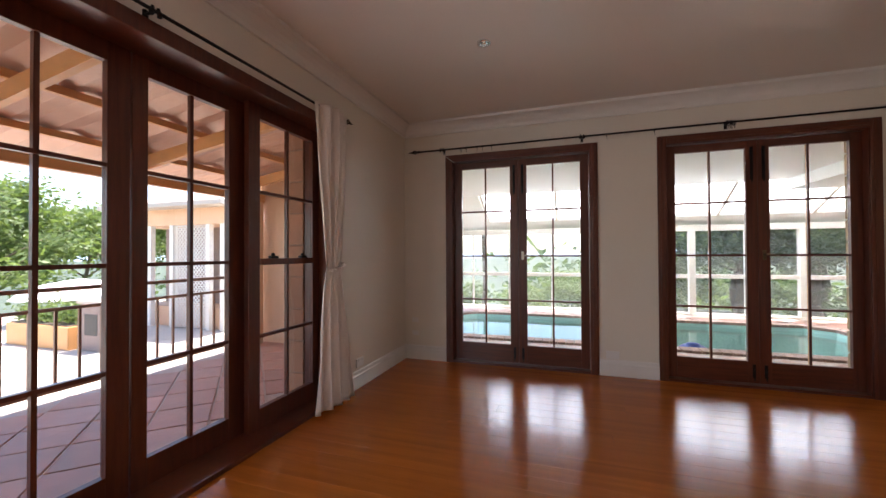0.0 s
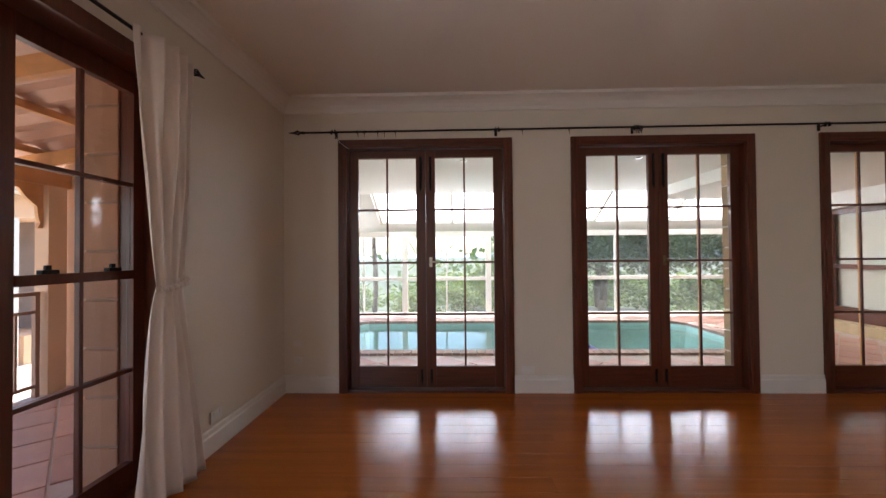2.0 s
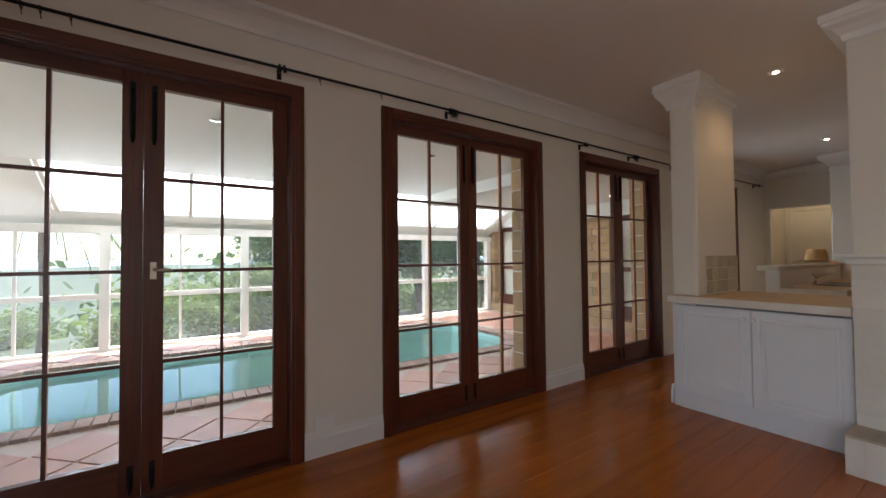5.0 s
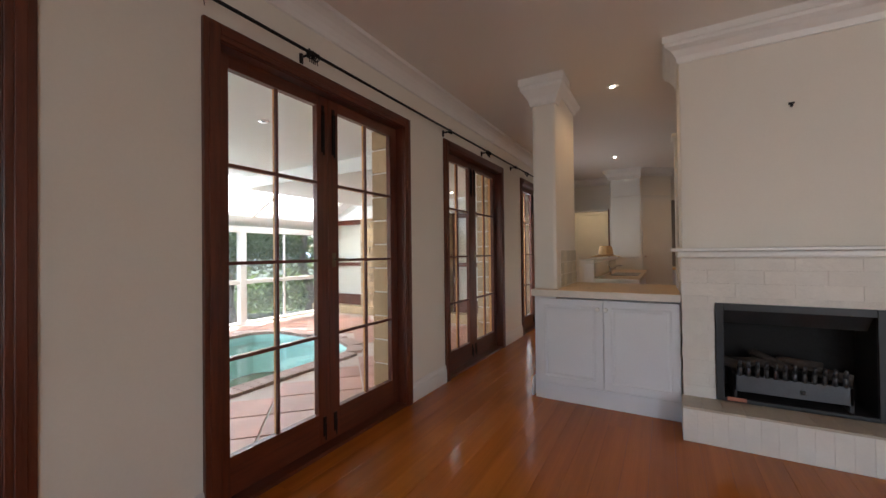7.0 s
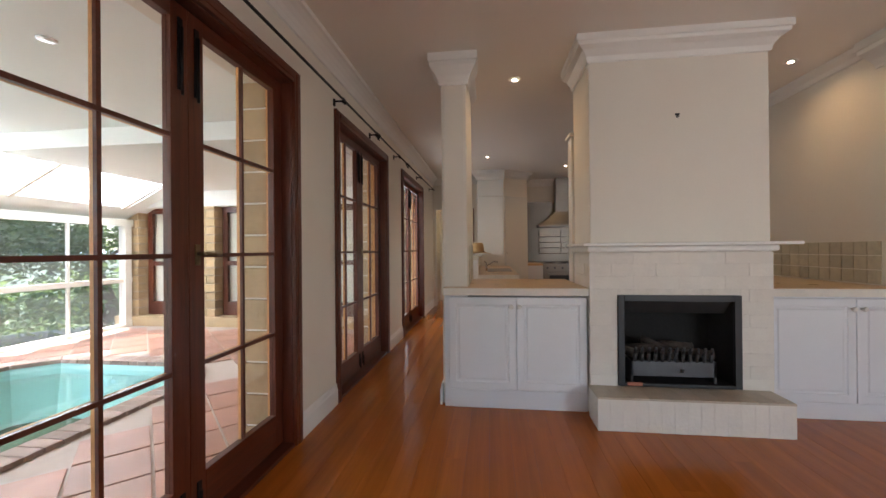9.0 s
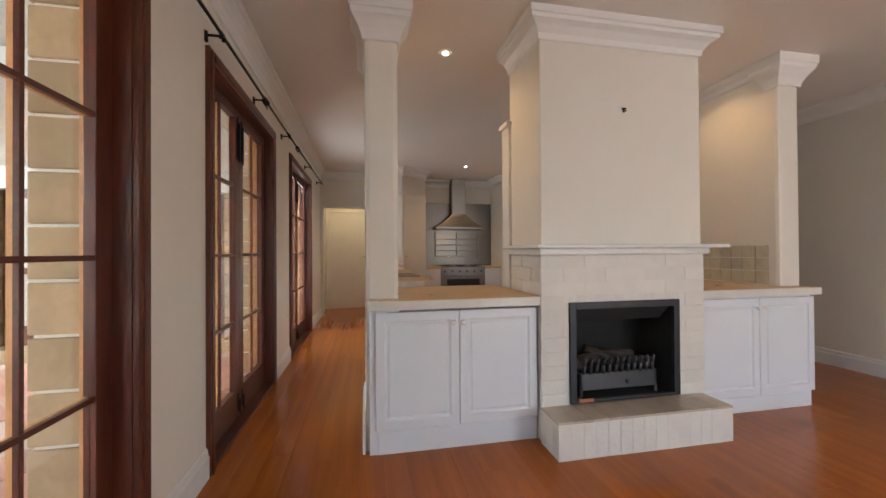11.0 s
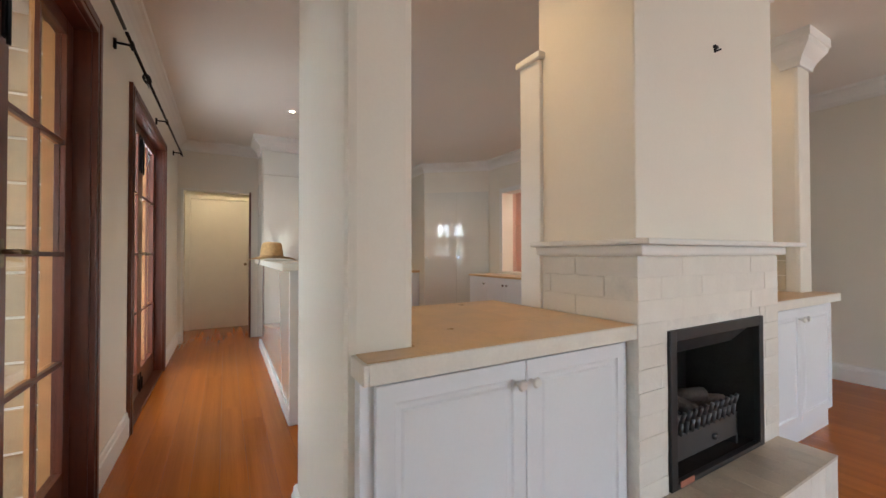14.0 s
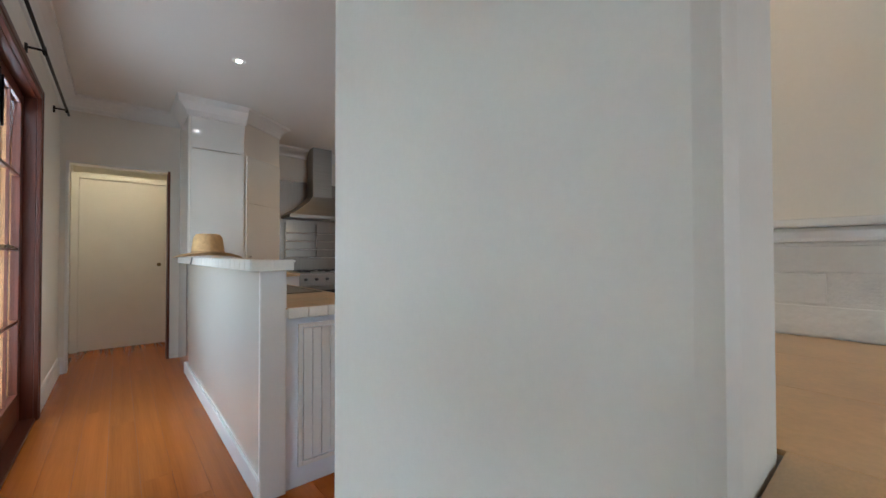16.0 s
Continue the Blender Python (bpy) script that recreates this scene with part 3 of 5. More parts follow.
for i in range(n):
    y = gy0 + 0.035 + (gy1 - gy0 - 0.07) * i / (n - 1)
    tine = bmesh.new()
    pts = [(CX + 0.06, FB[2] + 0.16), (CX + 0.052, FB[2] + 0.22), (CX + 0.035, FB[2] + 0.265)]
    for (xa, za), (xb, zb), ra, rb in ((pts[0], pts[1], 0.014, 0.013), (pts[1], pts[2], 0.013, 0.009)):
        tube(tine, (xa, y, za), (xb, y, zb), ra, rb, 8)
    part("grate_tine", tine, GREY_METAL, ins)
part("gas_knob", lathe(bmesh.new(), (CX + 0.045, 2.20, FB[2] + 0.10), [(0.012, -0.012), (0.014, 0.0), (0.012, 0.012)], 12), GREY_METAL, ins)
random.seed(4)
LOG = material("charred_log", (0.055, 0.042, 0.034), 0.9, vary=0.6, scale=12, bump=0.8, bump_scale=25)
for i in range(5):
    y = gy0 + 0.06 + i * 0.13
    part("log", tube(bmesh.new(), (CX + 0.13 + 0.03 * (i % 2), y - 0.08, FB[2] + 0.19 + 0.05 * (i % 2)), (CX + 0.19, y + 0.14, FB[2] + 0.22 + 0.04 * (i % 3)), 0.036, 0.028, 9), LOG, ins, "charred ceramic log")
part("maker_plate", boxes((CX - 0.014, CX - 0.011, FB[1] - 0.16, FB[1] - 0.06, FB[2] + 0.006, FB[2] + 0.030)), material("plate_red", (0.45, 0.16, 0.10), 0.4), ins, "small red and silver plate")

# hearth
hearth = thing("hearth", (3.55, 2.22, 0), "raised white painted brick hearth with brown tile top", "hearth")
HX, HY0, HY1, HZ = 3.44, 1.662, 2.848, 0.207
part("base", boxes((HX + 0.005, CX + 0.003, HY0 + 0.005, HY1 - 0.005, 0, HZ - 0.002)), MORTAR, hearth)

# ---- cabinets and benches beside the fireplace ----


def knob(bm, x, y, z):
    tube(bm, (x, y, z), (x - 0.018, y, z), 0.007, 0.007, 10)
    tube(bm, (x - 0.018, y, z), (x - 0.026, y, z), 0.011, 0.018, 12)
    tube(bm, (x - 0.026, y, z), (x - 0.036, y, z), 0.018, 0.012, 12)
    return bm


def panel_door(unit, x, y0, y1, z0, z1, knob_y):
    """Framed cabinet door in the plane x, facing -x."""
    bm = bmesh.new()
    rings = []
    for inset, depth in ((0.0, 0.020), (0.0, 0.002), (0.002, 0.0), (0.052, 0.0), (0.056, 0.007), (0.064, 0.009), (0.072, 0.009), (0.080, 0.004)):
        rings.append([bm.verts.new((x + depth, yy, zz)) for yy, zz in ((y0 + inset, z0 + inset), (y1 - inset, z0 + inset), (y1 - inset, z1 - inset), (y0 + inset, z1 - inset))])
    for r0, r1 in zip(rings, rings[1:]):
        for i in range(4):
            bm.faces.new((r0[i], r0[(i + 1) % 4], r1[(i + 1) % 4], r1[i]))
    bm.faces.new(rings[0])
    bm.faces.new(rings[-1][::-1])
    door = part("door", bm, CABINET, unit, "white framed cabinet door")
    part("knob", knob(bmesh.new(), x, knob_y, z1 - 0.068), PLASTIC, door, "small round pale knob")


def base_unit(x, y0, y1, plinth, z0, doors, label, gap=0.0):
    """Cabinet with its door faces in the plane x."""
    unit = thing("base_cabinet", (4.2, (y0 + y1) / 2, 0), label, "cabinet", "white cabinets beside the fireplace")
    c = x + 0.023
    part("carcass", boxes((c, 4.57, y0, y1, 0.0, 0.870 - gap), (c + gap * 4, 4.57, y0, y1, 0.870 - gap, 0.870)), CABINET, unit)
    part("plinth", boxes((x + 0.018, c, plinth[0], plinth[1], 0.0, z0 - 0.012), bevel=0.004), CABINET, unit, "white skirting plinth")
    for a, b, k in doors:
        panel_door(unit, x, a, b, z0, 0.838, k)
    return unit


left_unit = base_unit(3.715, 2.842, 3.712, (2.842, 3.845), 0.148, [(2.846, 3.351, 3.333), (3.355, 3.858, 3.392)], "white painted cabinet with two panelled doors", 0.036)
part("stile", boxes((3.738, 3.784, 3.716, 3.895, 0.0, 0.868), bevel=0.003), CABINET, left_unit)
base_unit(3.757, 0.56, 1.632, (0.57, 1.63), 0.125, [(0.555, 1.062, 1.03), (1.066, 1.625, 1.095)], "white painted cabinet with two panelled doors")

for xf, nx0, xe, y0, y1, ny in ((3.683, 3.785, 4.575, 2.842, 3.893, 3.716), (3.722, 3.848, 5.20, 0.555, 1.630, 0.75)):
    top = thing("worktop", (4.2, (y0 + y1) / 2, 0.872), "sandy tiled worktop with a white edge on cabinet", "worktop", "tiled worktops beside the fireplace")
    north = ny > 2
    main, ledge = ((y0, ny - 0.002), (ny - 0.002, y1)) if north else ((ny + 0.002, y1), (y0, ny + 0.002))
    part("slab", boxes((xf, xe, *main, 0.872, 0.904), (xf, nx0, *ledge, 0.872, 0.904)), MORTAR, top)
    yy = y1 if north else y0
    part("edge", boxes((xf - 0.012, xf, y0, y1, 0.856, 0.910), bevel=0.004), EDGE_TILE, top, "white edge strip")
    part("edge", boxes((xf - 0.012, nx0, yy - 0.001 if north else yy - 0.012, yy + 0.012 if north else yy + 0.001, 0.856, 0.910), bevel=0.004), EDGE_TILE, top)
    tile_me = mesh_of("tile", boxes((0, 0.298, 0, 0.298, 0, 0.008), bevel=0.0008), BENCH_TILE)
    lo, hi = main
    nx, nyt = round((xe - xf) / 0.31), max(1, round((hi - lo) / 0.30))
    for i in range(nx):
        for j in range(nyt):
            sx, sy = (xe - xf - 0.002) / nx, (hi - lo) / nyt
            piece("tile", tile_me, Matrix.Translation((xf + 0.001 + i * sx, lo + j * sy, 0.903)) @ Matrix.Diagonal((sx / 0.2988, sy / 0.2988, 1, 1)), top)
    piece("tile", tile_me, Matrix.Translation((xf + 0.001, ledge[0], 0.903)) @ Matrix.Diagonal(((nx0 - xf - 0.003) / 0.298, (ledge[1] - ledge[0]) / 0.300, 1, 1)), top)

# joinery behind the chimney, on the kitchen side
tall = thing("tall_cabinet", (4.35, 2.22, 0.915), "cream tall joinery unit against the chimney back", "cabinet")
part("side_panel", boxes((4.172, 4.315, CY0 - 0.01, CY1 + 0.014, 0.914, 2.145), bevel=0.006), TRIM, tall)
part("cap", boxes((4.155, 4.33, CY0 - 0.02, CY1 + 0.034, 2.145, 2.178), bevel=0.008), TRIM, tall, "small moulded cap")

# ---- curtain rods and curtain ----


def finial(bm, p, d):
    p, d = Vector(p), Vector(d)
    tube(bm, p, p + d * 0.02, 0.014, 0.014, 8)
    for k in range(6):
        a = 2 * math.pi * k / 6
        side = Vector((d.y, -d.x, 0)) * math.cos(a) * 0.02 + Vector((0, 0, math.sin(a) * 0.02))
        tube(bm, p + d * 0.02, p + d * 0.055 + side, 0.004, 0.004, 5)
        tube(bm, p + d * 0.055 + side, p + d * 0.095, 0.004, 0.004, 5)
    tube(bm, p + d * 0.09, p + d * 0.135, 0.010, 0.003, 8)


def bracket(bm, at, wall, d):
    """Wall bracket: plate, arm and a cup under the rod."""
    a, w = Vector(at), Vector(wall)
    tube(bm, w, a, 0.007, 0.007, 6)
    tube(bm, w - Vector((0, 0, 0.035)), w + Vector((0, 0, 0.02)), 0.013, 0.013, 6)
    for k in (-1, 1):
        tube(bm, a + Vector(d) * 0.02 * k - Vector((0, 0, 0.02)), a + Vector(d) * 0.012 * k + Vector((0, 0, 0.02)), 0.011, 0.007, 6)


rod = thing("curtain_rod", (2.0, 4.68, 2.34), "thin black iron curtain rod with twisted finials", "curtain rod")
ROD_Y = 4.665
bm = bmesh.new()
tube(bm, (-0.93, ROD_Y, 2.365), (5.35, ROD_Y, 2.375), 0.009, 0.009, 8)
part("rail", bm, IRON, rod)
bm = bmesh.new()
finial(bm, (-0.93, ROD_Y, 2.365), (-1, 0, 0))
part("finial", bm, IRON, rod)
for x in (-0.66, 0.81, 2.04, 3.69, 4.58):
    bm = bmesh.new()
    bracket(bm, (x, ROD_Y, 2.367), (x, YN - 0.002, 2.367), (1, 0, 0))
    part("bracket", bm, IRON, rod)
for x in (-0.38, -0.26, -0.20, -0.10, 1.035, 1.45, -0.44):
    bm = bmesh.new()
    for k in range(8):
        a0, a1 = 2 * math.pi * k / 8, 2 * math.pi * (k + 1) / 8
        tube(bm, (x, ROD_Y + 0.017 * math.sin(a0), 2.360 + 0.017 * math.cos(a0)), (x, ROD_Y + 0.017 * math.sin(a1), 2.360 + 0.017 * math.cos(a1)), 0.0025, 0.0025, 4)
    tube(bm, (x, ROD_Y, 2.343), (x + 0.004, ROD_Y, 2.318), 0.002, 0.002, 4)
    part("ring", bm, IRON, rod)


def ring_bunch(x, z, parent):
    """Curtain rings pushed together beside a bracket, each with its hook."""
    for k in range(6):
        bm = bmesh.new()
        lean, r = random.uniform(-0.35, 0.35), 0.021
        xk = x - 0.03 + 0.012 * k
        pts = [(xk + lean * r * math.cos(a), ROD_Y + r * math.sin(a), z - 0.010 + r * math.cos(a)) for a in [math.pi * i / 5 for i in range(11)]]
        for p, q in zip(pts, pts[1:]):
            tube(bm, p, q, 0.003, 0.003, 4)
        tube(bm, (xk, ROD_Y, z - 0.031), (xk + lean * 0.03, ROD_Y - 0.006, z - 0.058), 0.0025, 0.0025, 4)
        part("ring", bm, IRON, parent)


random.seed(12)
ring_bunch(2.055, 2.369, rod)
ring_bunch(4.60, 2.374, rod)
rod2 = thing("curtain_rod", (6.9, 4.68, 2.34), "thin black iron curtain rod with twisted finials", "curtain rod")
bm = bmesh.new()
tube(bm, (5.40, ROD_Y, 2.376), (8.52, ROD_Y, 2.406), 0.009, 0.009, 8)
part("rail", bm, IRON, rod2)
for x in (5.55, 7.05, 8.35):
    bm = bmesh.new()
    zr = 2.376 + (x - 5.40) * 0.0096
    bracket(bm, (x, ROD_Y, zr), (x, YN - 0.002, zr), (1, 0, 0))
    part("bracket", bm, IRON, rod2)
ring_bunch(6.02, 2.382, rod2)
rod3 = thing("curtain_rod", (-1.08, 1.5, 2.32), "thin black iron curtain rod with twisted finials", "curtain rod")
bm = bmesh.new()
tube(bm, (-1.08, -0.6, 2.30), (-1.08, 3.37, 2.325), 0.009, 0.009, 8)
part("rail", bm, IRON, rod3)
bm = bmesh.new()
finial(bm, (-1.08, 3.37, 2.325), (0, 1, 0))
part("finial", bm, IRON, rod3)
for y in (0.35, 1.85, 3.30):
    bm = bmesh.new()
    bracket(bm, (-1.08, y, 2.315), (XW + 0.002, y, 2.315), (0, 1, 0))
    part("bracket", bm, IRON, rod3)


def curtain():
    cur = thing("curtain", (-1.06, 3.2, 0.03), "cream cloth curtain tied back at mid height", "curtain")
    rows, cols = 60, 90
    co, faces = [], []
    for i in range(rows + 1):
        z = 0.035 + (2.335 - 0.035) * i / rows
        k = (z - 1.11)
        # width and centre: gathered at the tie, spreading to hem and heading
        if k > 0:
            u = min(1, k / 1.2)
            y0, y1 = 3.125 - 0.16 * u ** 0.7, 3.30 + 0.06 * u
        else:
            u = min(1, -k / 1.08)
            y0, y1 = 3.125 - 0.15 * u ** 0.6, 3.30 + 0.19 * u
        depth = 0.008 + 0.017 * min(1, abs(k) / 0.5)
        for j in range(cols + 1):
            s = j / cols
            fold = math.sin(2 * math.pi * (4.5 * s + 0.25 * math.sin(2.2 * s + z * 1.1))) + 0.25 * math.sin(2 * math.pi * 9 * s + z * 1.5)
            bulge = 0.035 * math.sin(math.pi * s) * (0.5 + min(1, abs(k)))
            co.append((-1.075 + bulge + depth * fold, y0 + (y1 - y0) * s + 0.006 * math.sin(9 * s + 5 * z), z + 0.012 * math.sin(4 * s) * (1 - i / rows)))
    for i in range(rows):
        for j in range(cols):
            a = i * (cols + 1) + j
            faces.append((a, a + 1, a + cols + 2, a + cols + 1))
    me = bpy.data.meshes.new("cloth")
    me.from_pydata(co, [], faces)
    me.polygons.foreach_set("use_smooth", [True] * len(faces))
    me.materials.append(CLOTH)
    ob = new("cloth", me)
    ob.parent = cur
    ob.matrix_parent_inverse = BASE[cur.name].inverted()
    so = ob.modifiers.new("thick", "SOLIDIFY")
    so.thickness = 0.003
    tie = bmesh.new()
    pts = [(-1.052 + 0.042 * math.cos(a), 3.217 + 0.088 * math.sin(a), 1.11 + 0.02 * math.sin(a)) for a in [2 * math.pi * k / 20 for k in range(20)]]
    for p, q in zip(pts, pts[1:] + pts[:1]):
        tube(tie, p, q, 0.016, 0.016, 6)
    part("tie_back", tie, CLOTH, cur, "cream cloth tie-back")


curtain()

cord = bmesh.new()
cpts = [(-0.66, YN - 0.03, 2.345), (-0.62, YN - 0.032, 2.29), (-0.57, YN - 0.034, 2.25), (-0.53, YN - 0.030, 2.225)]
for p, q in zip(cpts, cpts[1:]):
    tube(cord, p, q, 0.0022, 0.0022, 5)
part("cord", cord, PLASTIC, rod, "thin white loose cord")

# ---- wall plates ----


def outlet(at, w, h, axis):
    x, y, z = at
    ob = thing("power_outlet", (x, y, z), "white plastic double power outlet on the skirting", "power outlet")
    d = 0.012
    if axis == "y":
        part("plate", boxes((x - w / 2, x + w / 2, y - d, y - 0.001, z - h / 2, z + h / 2), bevel=0.003), PLASTIC, ob)
        for k in (-1, 1):
            part("switch", boxes((x + k * w / 4 - 0.006, x + k * w / 4 + 0.006, y - d - 0.003, y - d, z + 0.008, z + 0.026)), PLASTIC, ob)
    else:
        part("plate", boxes((x + 0.001, x + d, y - w / 2, y + w / 2, z - h / 2, z + h / 2), bevel=0.003), PLASTIC, ob)
        for k in (-1, 1):
            part("switch", boxes((x + d, x + d + 0.003, y + k * w / 4 - 0.006, y + k * w / 4 + 0.006, z + 0.008, z + 0.026)), PLASTIC, ob)


outlet((1.075, YN - 0.0, 0.205), 0.12, 0.075, "y")
outlet((XW, 3.72, 0.225), 0.12, 0.075, "x")
for z in (0.45, 0.30):
    outlet((-1.02, YN, z), 0.075, 0.05, "y")

# ---- downlights ----


def downlight(x, y, lit=True, TOP=2.70, watts=3.2, colour=(1.0, 0.80, 0.56), soft_size=0.03):
    ob = thing("downlight", (x, y, TOP), "small round recessed ceiling downlight, lit" if lit else "small round recessed ceiling downlight, switched off", "downlight", "ceiling downlights")
    part("rim", lathe(bmesh.new(), (x, y, TOP), [(0.021, -0.004), (0.046, -0.006), (0.050, -0.001)], 20), PLASTIC if lit else CHROME, ob)
    part("lens", lathe(bmesh.new(), (x, y, TOP), [(0.008, -0.009), (0.019, -0.007), (0.019, -0.005)], 16), LAMP_ON if lit else CHROME, ob)
    if lit:
        lamp = new("downlight_beam", bpy.data.lights.new("downlight_beam", "SPOT"))
        lamp.data.energy, lamp.data.spot_size, lamp.data.spot_blend, lamp.data.shadow_soft_size, lamp.data.color = watts, radians(150), 1.0, soft_size, colour
        lamp.location = (x, y, TOP - 0.03)
        lamp.parent = ob
        lamp.matrix_parent_inverse = BASE[ob.name].inverted()


downlight(0.124, 3.278, False)
for x, y, p in ((4.260, 3.315, 2.6), (4.245, 1.11, 1.9), (7.088, 3.584, 2.2), (7.97, 2.18, 2.6)):
    downlight(x, y, True, TOP, p, (1.0, 0.64, 0.30))
downlight(9.45, 4.25, True, TOP, 5.5, (1.0, 0.76, 0.42), 0.15)
downlight(7.3, -0.2, True, TOP, 12, (1.0, 0.84, 0.70))
for x in (0.55, 2.75):
    downlight(x, 6.1, False, 2.45)
for x in (4.85, 6.35):
    downlight(x, 6.1, True, 2.27, 2.0, (1.0, 0.90, 0.75))

# ---- kitchen ----
bar = thing("breakfast_bar", (6.9, 3.6, 0), "cream lined kitchen peninsula with raised tiled bar top", "kitchen bench")
part("bar_wall", boxes((5.60, 8.21, 3.70, 3.80, 0, 1.072), bevel=0.004), GLOSSY, bar)
part("bench_body", boxes((5.615, 8.228, 3.22, 3.70, 0, 0.835), bevel=0.003), CABINET, bar)
part("end_stile", boxes((5.592, 5.616, 3.69, 3.81, 0, 1.072), bevel=0.006), TRIM, bar)
part("end_panel", boxes((5.600, 5.616, 3.255, 3.275, 0.10, 0.80), (5.600, 5.616, 3.61, 3.63, 0.10, 0.80), (5.600, 5.616, 3.275, 3.61, 0.78, 0.80), (5.600, 5.616, 3.275, 3.61, 0.10, 0.12), bevel=0.003), TRIM, bar, "grooved white end panel")
for i in range(7):
    part("lining_board", boxes((5.606, 5.616, 3.278 + i * 0.047, 3.278 + i * 0.047 + 0.043, 0.125, 0.775), bevel=0.002), TRIM, bar)
part("skirting", boxes((5.60, 8.2, 3.80, 3.815, 0, 0.10), bevel=0.004), TRIM, bar)
part("bench_slab", boxes((5.590, 8.228, 3.19, 3.70, 0.837, 0.878)), MORTAR, bar)
part("bar_slab", boxes((5.535, 8.21, 3.685, 3.855, 1.074, 1.107)), MORTAR, bar)
edge_me = mesh_of("edge_tile", boxes((-0.006, 0.006, 0, 0.096, 0, 0.052), bevel=0.004), EDGE_TILE)
edge_x = mesh_of("edge_tile", boxes((0, 0.096, -0.006, 0.006, 0, 0.052), bevel=0.004), EDGE_TILE)
top_me = mesh_of("top_tile", boxes((0, 0.196, 0, 0.186, 0, 0.008), bevel=0.002), EDGE_TILE)
bench_me = mesh_of("bench_tile", boxes((0, 0.196, 0, 0.166, 0, 0.008), bevel=0.002), BENCH_TILE)
for i in range(5):
    piece("edge_tile", edge_me, Matrix.Translation((5.584, 3.192 + i * 0.10, 0.832)), bar)
for i in range(2):
    piece("edge_tile", edge_me, Matrix.Translation((5.529, 3.680 + i * 0.088, 1.067)), bar)
for i in range(27):
    piece("edge_tile", edge_x, Matrix.Translation((5.535 + i * 0.10, 3.861, 1.067)), bar)
for i in range(13):
    piece("top_tile", top_me, Matrix.Translation((5.535 + i * 0.20, 3.687 - 0.018, 1.107)), bar)
    for j in range(3):
        piece("bench_tile", bench_me, Matrix.Translation((5.592 + i * 0.20, 3.192 + j * 0.17, 0.878)), bar)
# sink and tap
sink = thing("sink", (6.55, 3.40, 0.886), "stainless steel sink set in the bench", "sink")
bm = boxes((6.25, 6.95, 3.24, 3.26, 0.886, 0.894), (6.25, 6.95, 3.56, 3.58, 0.886, 0.894), (6.25, 6.27, 3.26, 3.56, 0.886, 0.894), (6.93, 6.95, 3.26, 3.56, 0.886, 0.894), bevel=0.003)
part("rim", bm, STEEL, sink)
part("bowl", boxes((6.27, 6.93, 3.26, 3.56, 0.8865, 0.8885)), STEEL, sink)
tap = thing("tap", (6.45, 3.60, 0.886), "chrome mixer tap beside the sink", "tap")
bm = bmesh.new()
tube(bm, (6.45, 3.60, 0.886), (6.45, 3.60, 0.99), 0.016, 0.013, 10)
part("body", bm, CHROME, tap)
bm = bmesh.new()
tube(bm, (6.45, 3.60, 0.96), (6.46, 3.50, 1.02), 0.010, 0.009, 8)
tube(bm, (6.46, 3.50, 1.02), (6.46, 3.44, 1.015), 0.009, 0.008, 8)
part("spout", bm, CHROME, tap)
part("lever", tube(bmesh.new(), (6.45, 3.60, 0.99), (6.38, 3.63, 1.03), 0.008, 0.006, 8), CHROME, tap)

# straw hat on the bar
hat = thing("straw_hat", (7.28, 3.76, 1.116), "woven straw hat with wide brim on the bar", "hat")
bm = lathe(bmesh.new(), (7.28, 3.76, 1.116), [(0.22, 0.006), (0.245, 0.0), (0.22, 0.012), (0.15, 0.016), (0.118, 0.022), (0.112, 0.09), (0.100, 0.165), (0.085, 0.190), (0.05, 0.196), (0.02, 0.188)], 40)
for vt in bm.verts:
    r = math.hypot(vt.co.x - 7.28, vt.co.y - 3.76)
    if r > 0.13:
        vt.co.z += 0.022 * (1 + math.cos(2 * math.atan2(vt.co.y - 3.76, vt.co.x - 7.28))) * (r - 0.13) / 0.1
part("crown_and_brim", bm, STRAW, hat)
part("band", lathe(bmesh.new(), (7.28, 3.76, 1.116), [(0.1165, 0.026), (0.120, 0.026), (0.117, 0.055), (0.113, 0.055)], 40), material("straw_band", (0.36, 0.21, 0.09), 0.8, vary=0.2), hat, "darker woven band")
part("chin_cord", tube(bmesh.new(), (7.10, 3.89, 1.122), (7.09, 3.90, 1.072), 0.004, 0.004, 6), DARK, hat)

# tall units either side of the range
pantry = thing("pantry_cabinet", (8.3, 3.5, 0), "tall glossy cream pantry cupboard reaching the ceiling", "cabinet")
part("door", boxes((8.212, 8.228, 3.29, 3.77, 1.10, 2.205), bevel=0.003), GLOSSY, pantry)
part("upper_door", boxes((8.212, 8.228, 3.29, 3.77, 2.215, 2.55), bevel=0.003), GLOSSY, pantry)
part("side", boxes((8.228, XE - 0.002, 3.782, 3.792, 0.0, 2.55), bevel=0.002), GLOSSY, pantry)
part("crown_moulding", sweep(bmesh.new(), [(8.6, 3.795), (8.205, 3.795), (8.205, 3.27)][::-1], [(-0.0, 2.53), (-0.015, 2.54), (-0.03, 2.58), (-0.06, 2.61), (-0.09, 2.64), (-0.10, 2.70), (0, 2.70)]), TRIM, pantry)


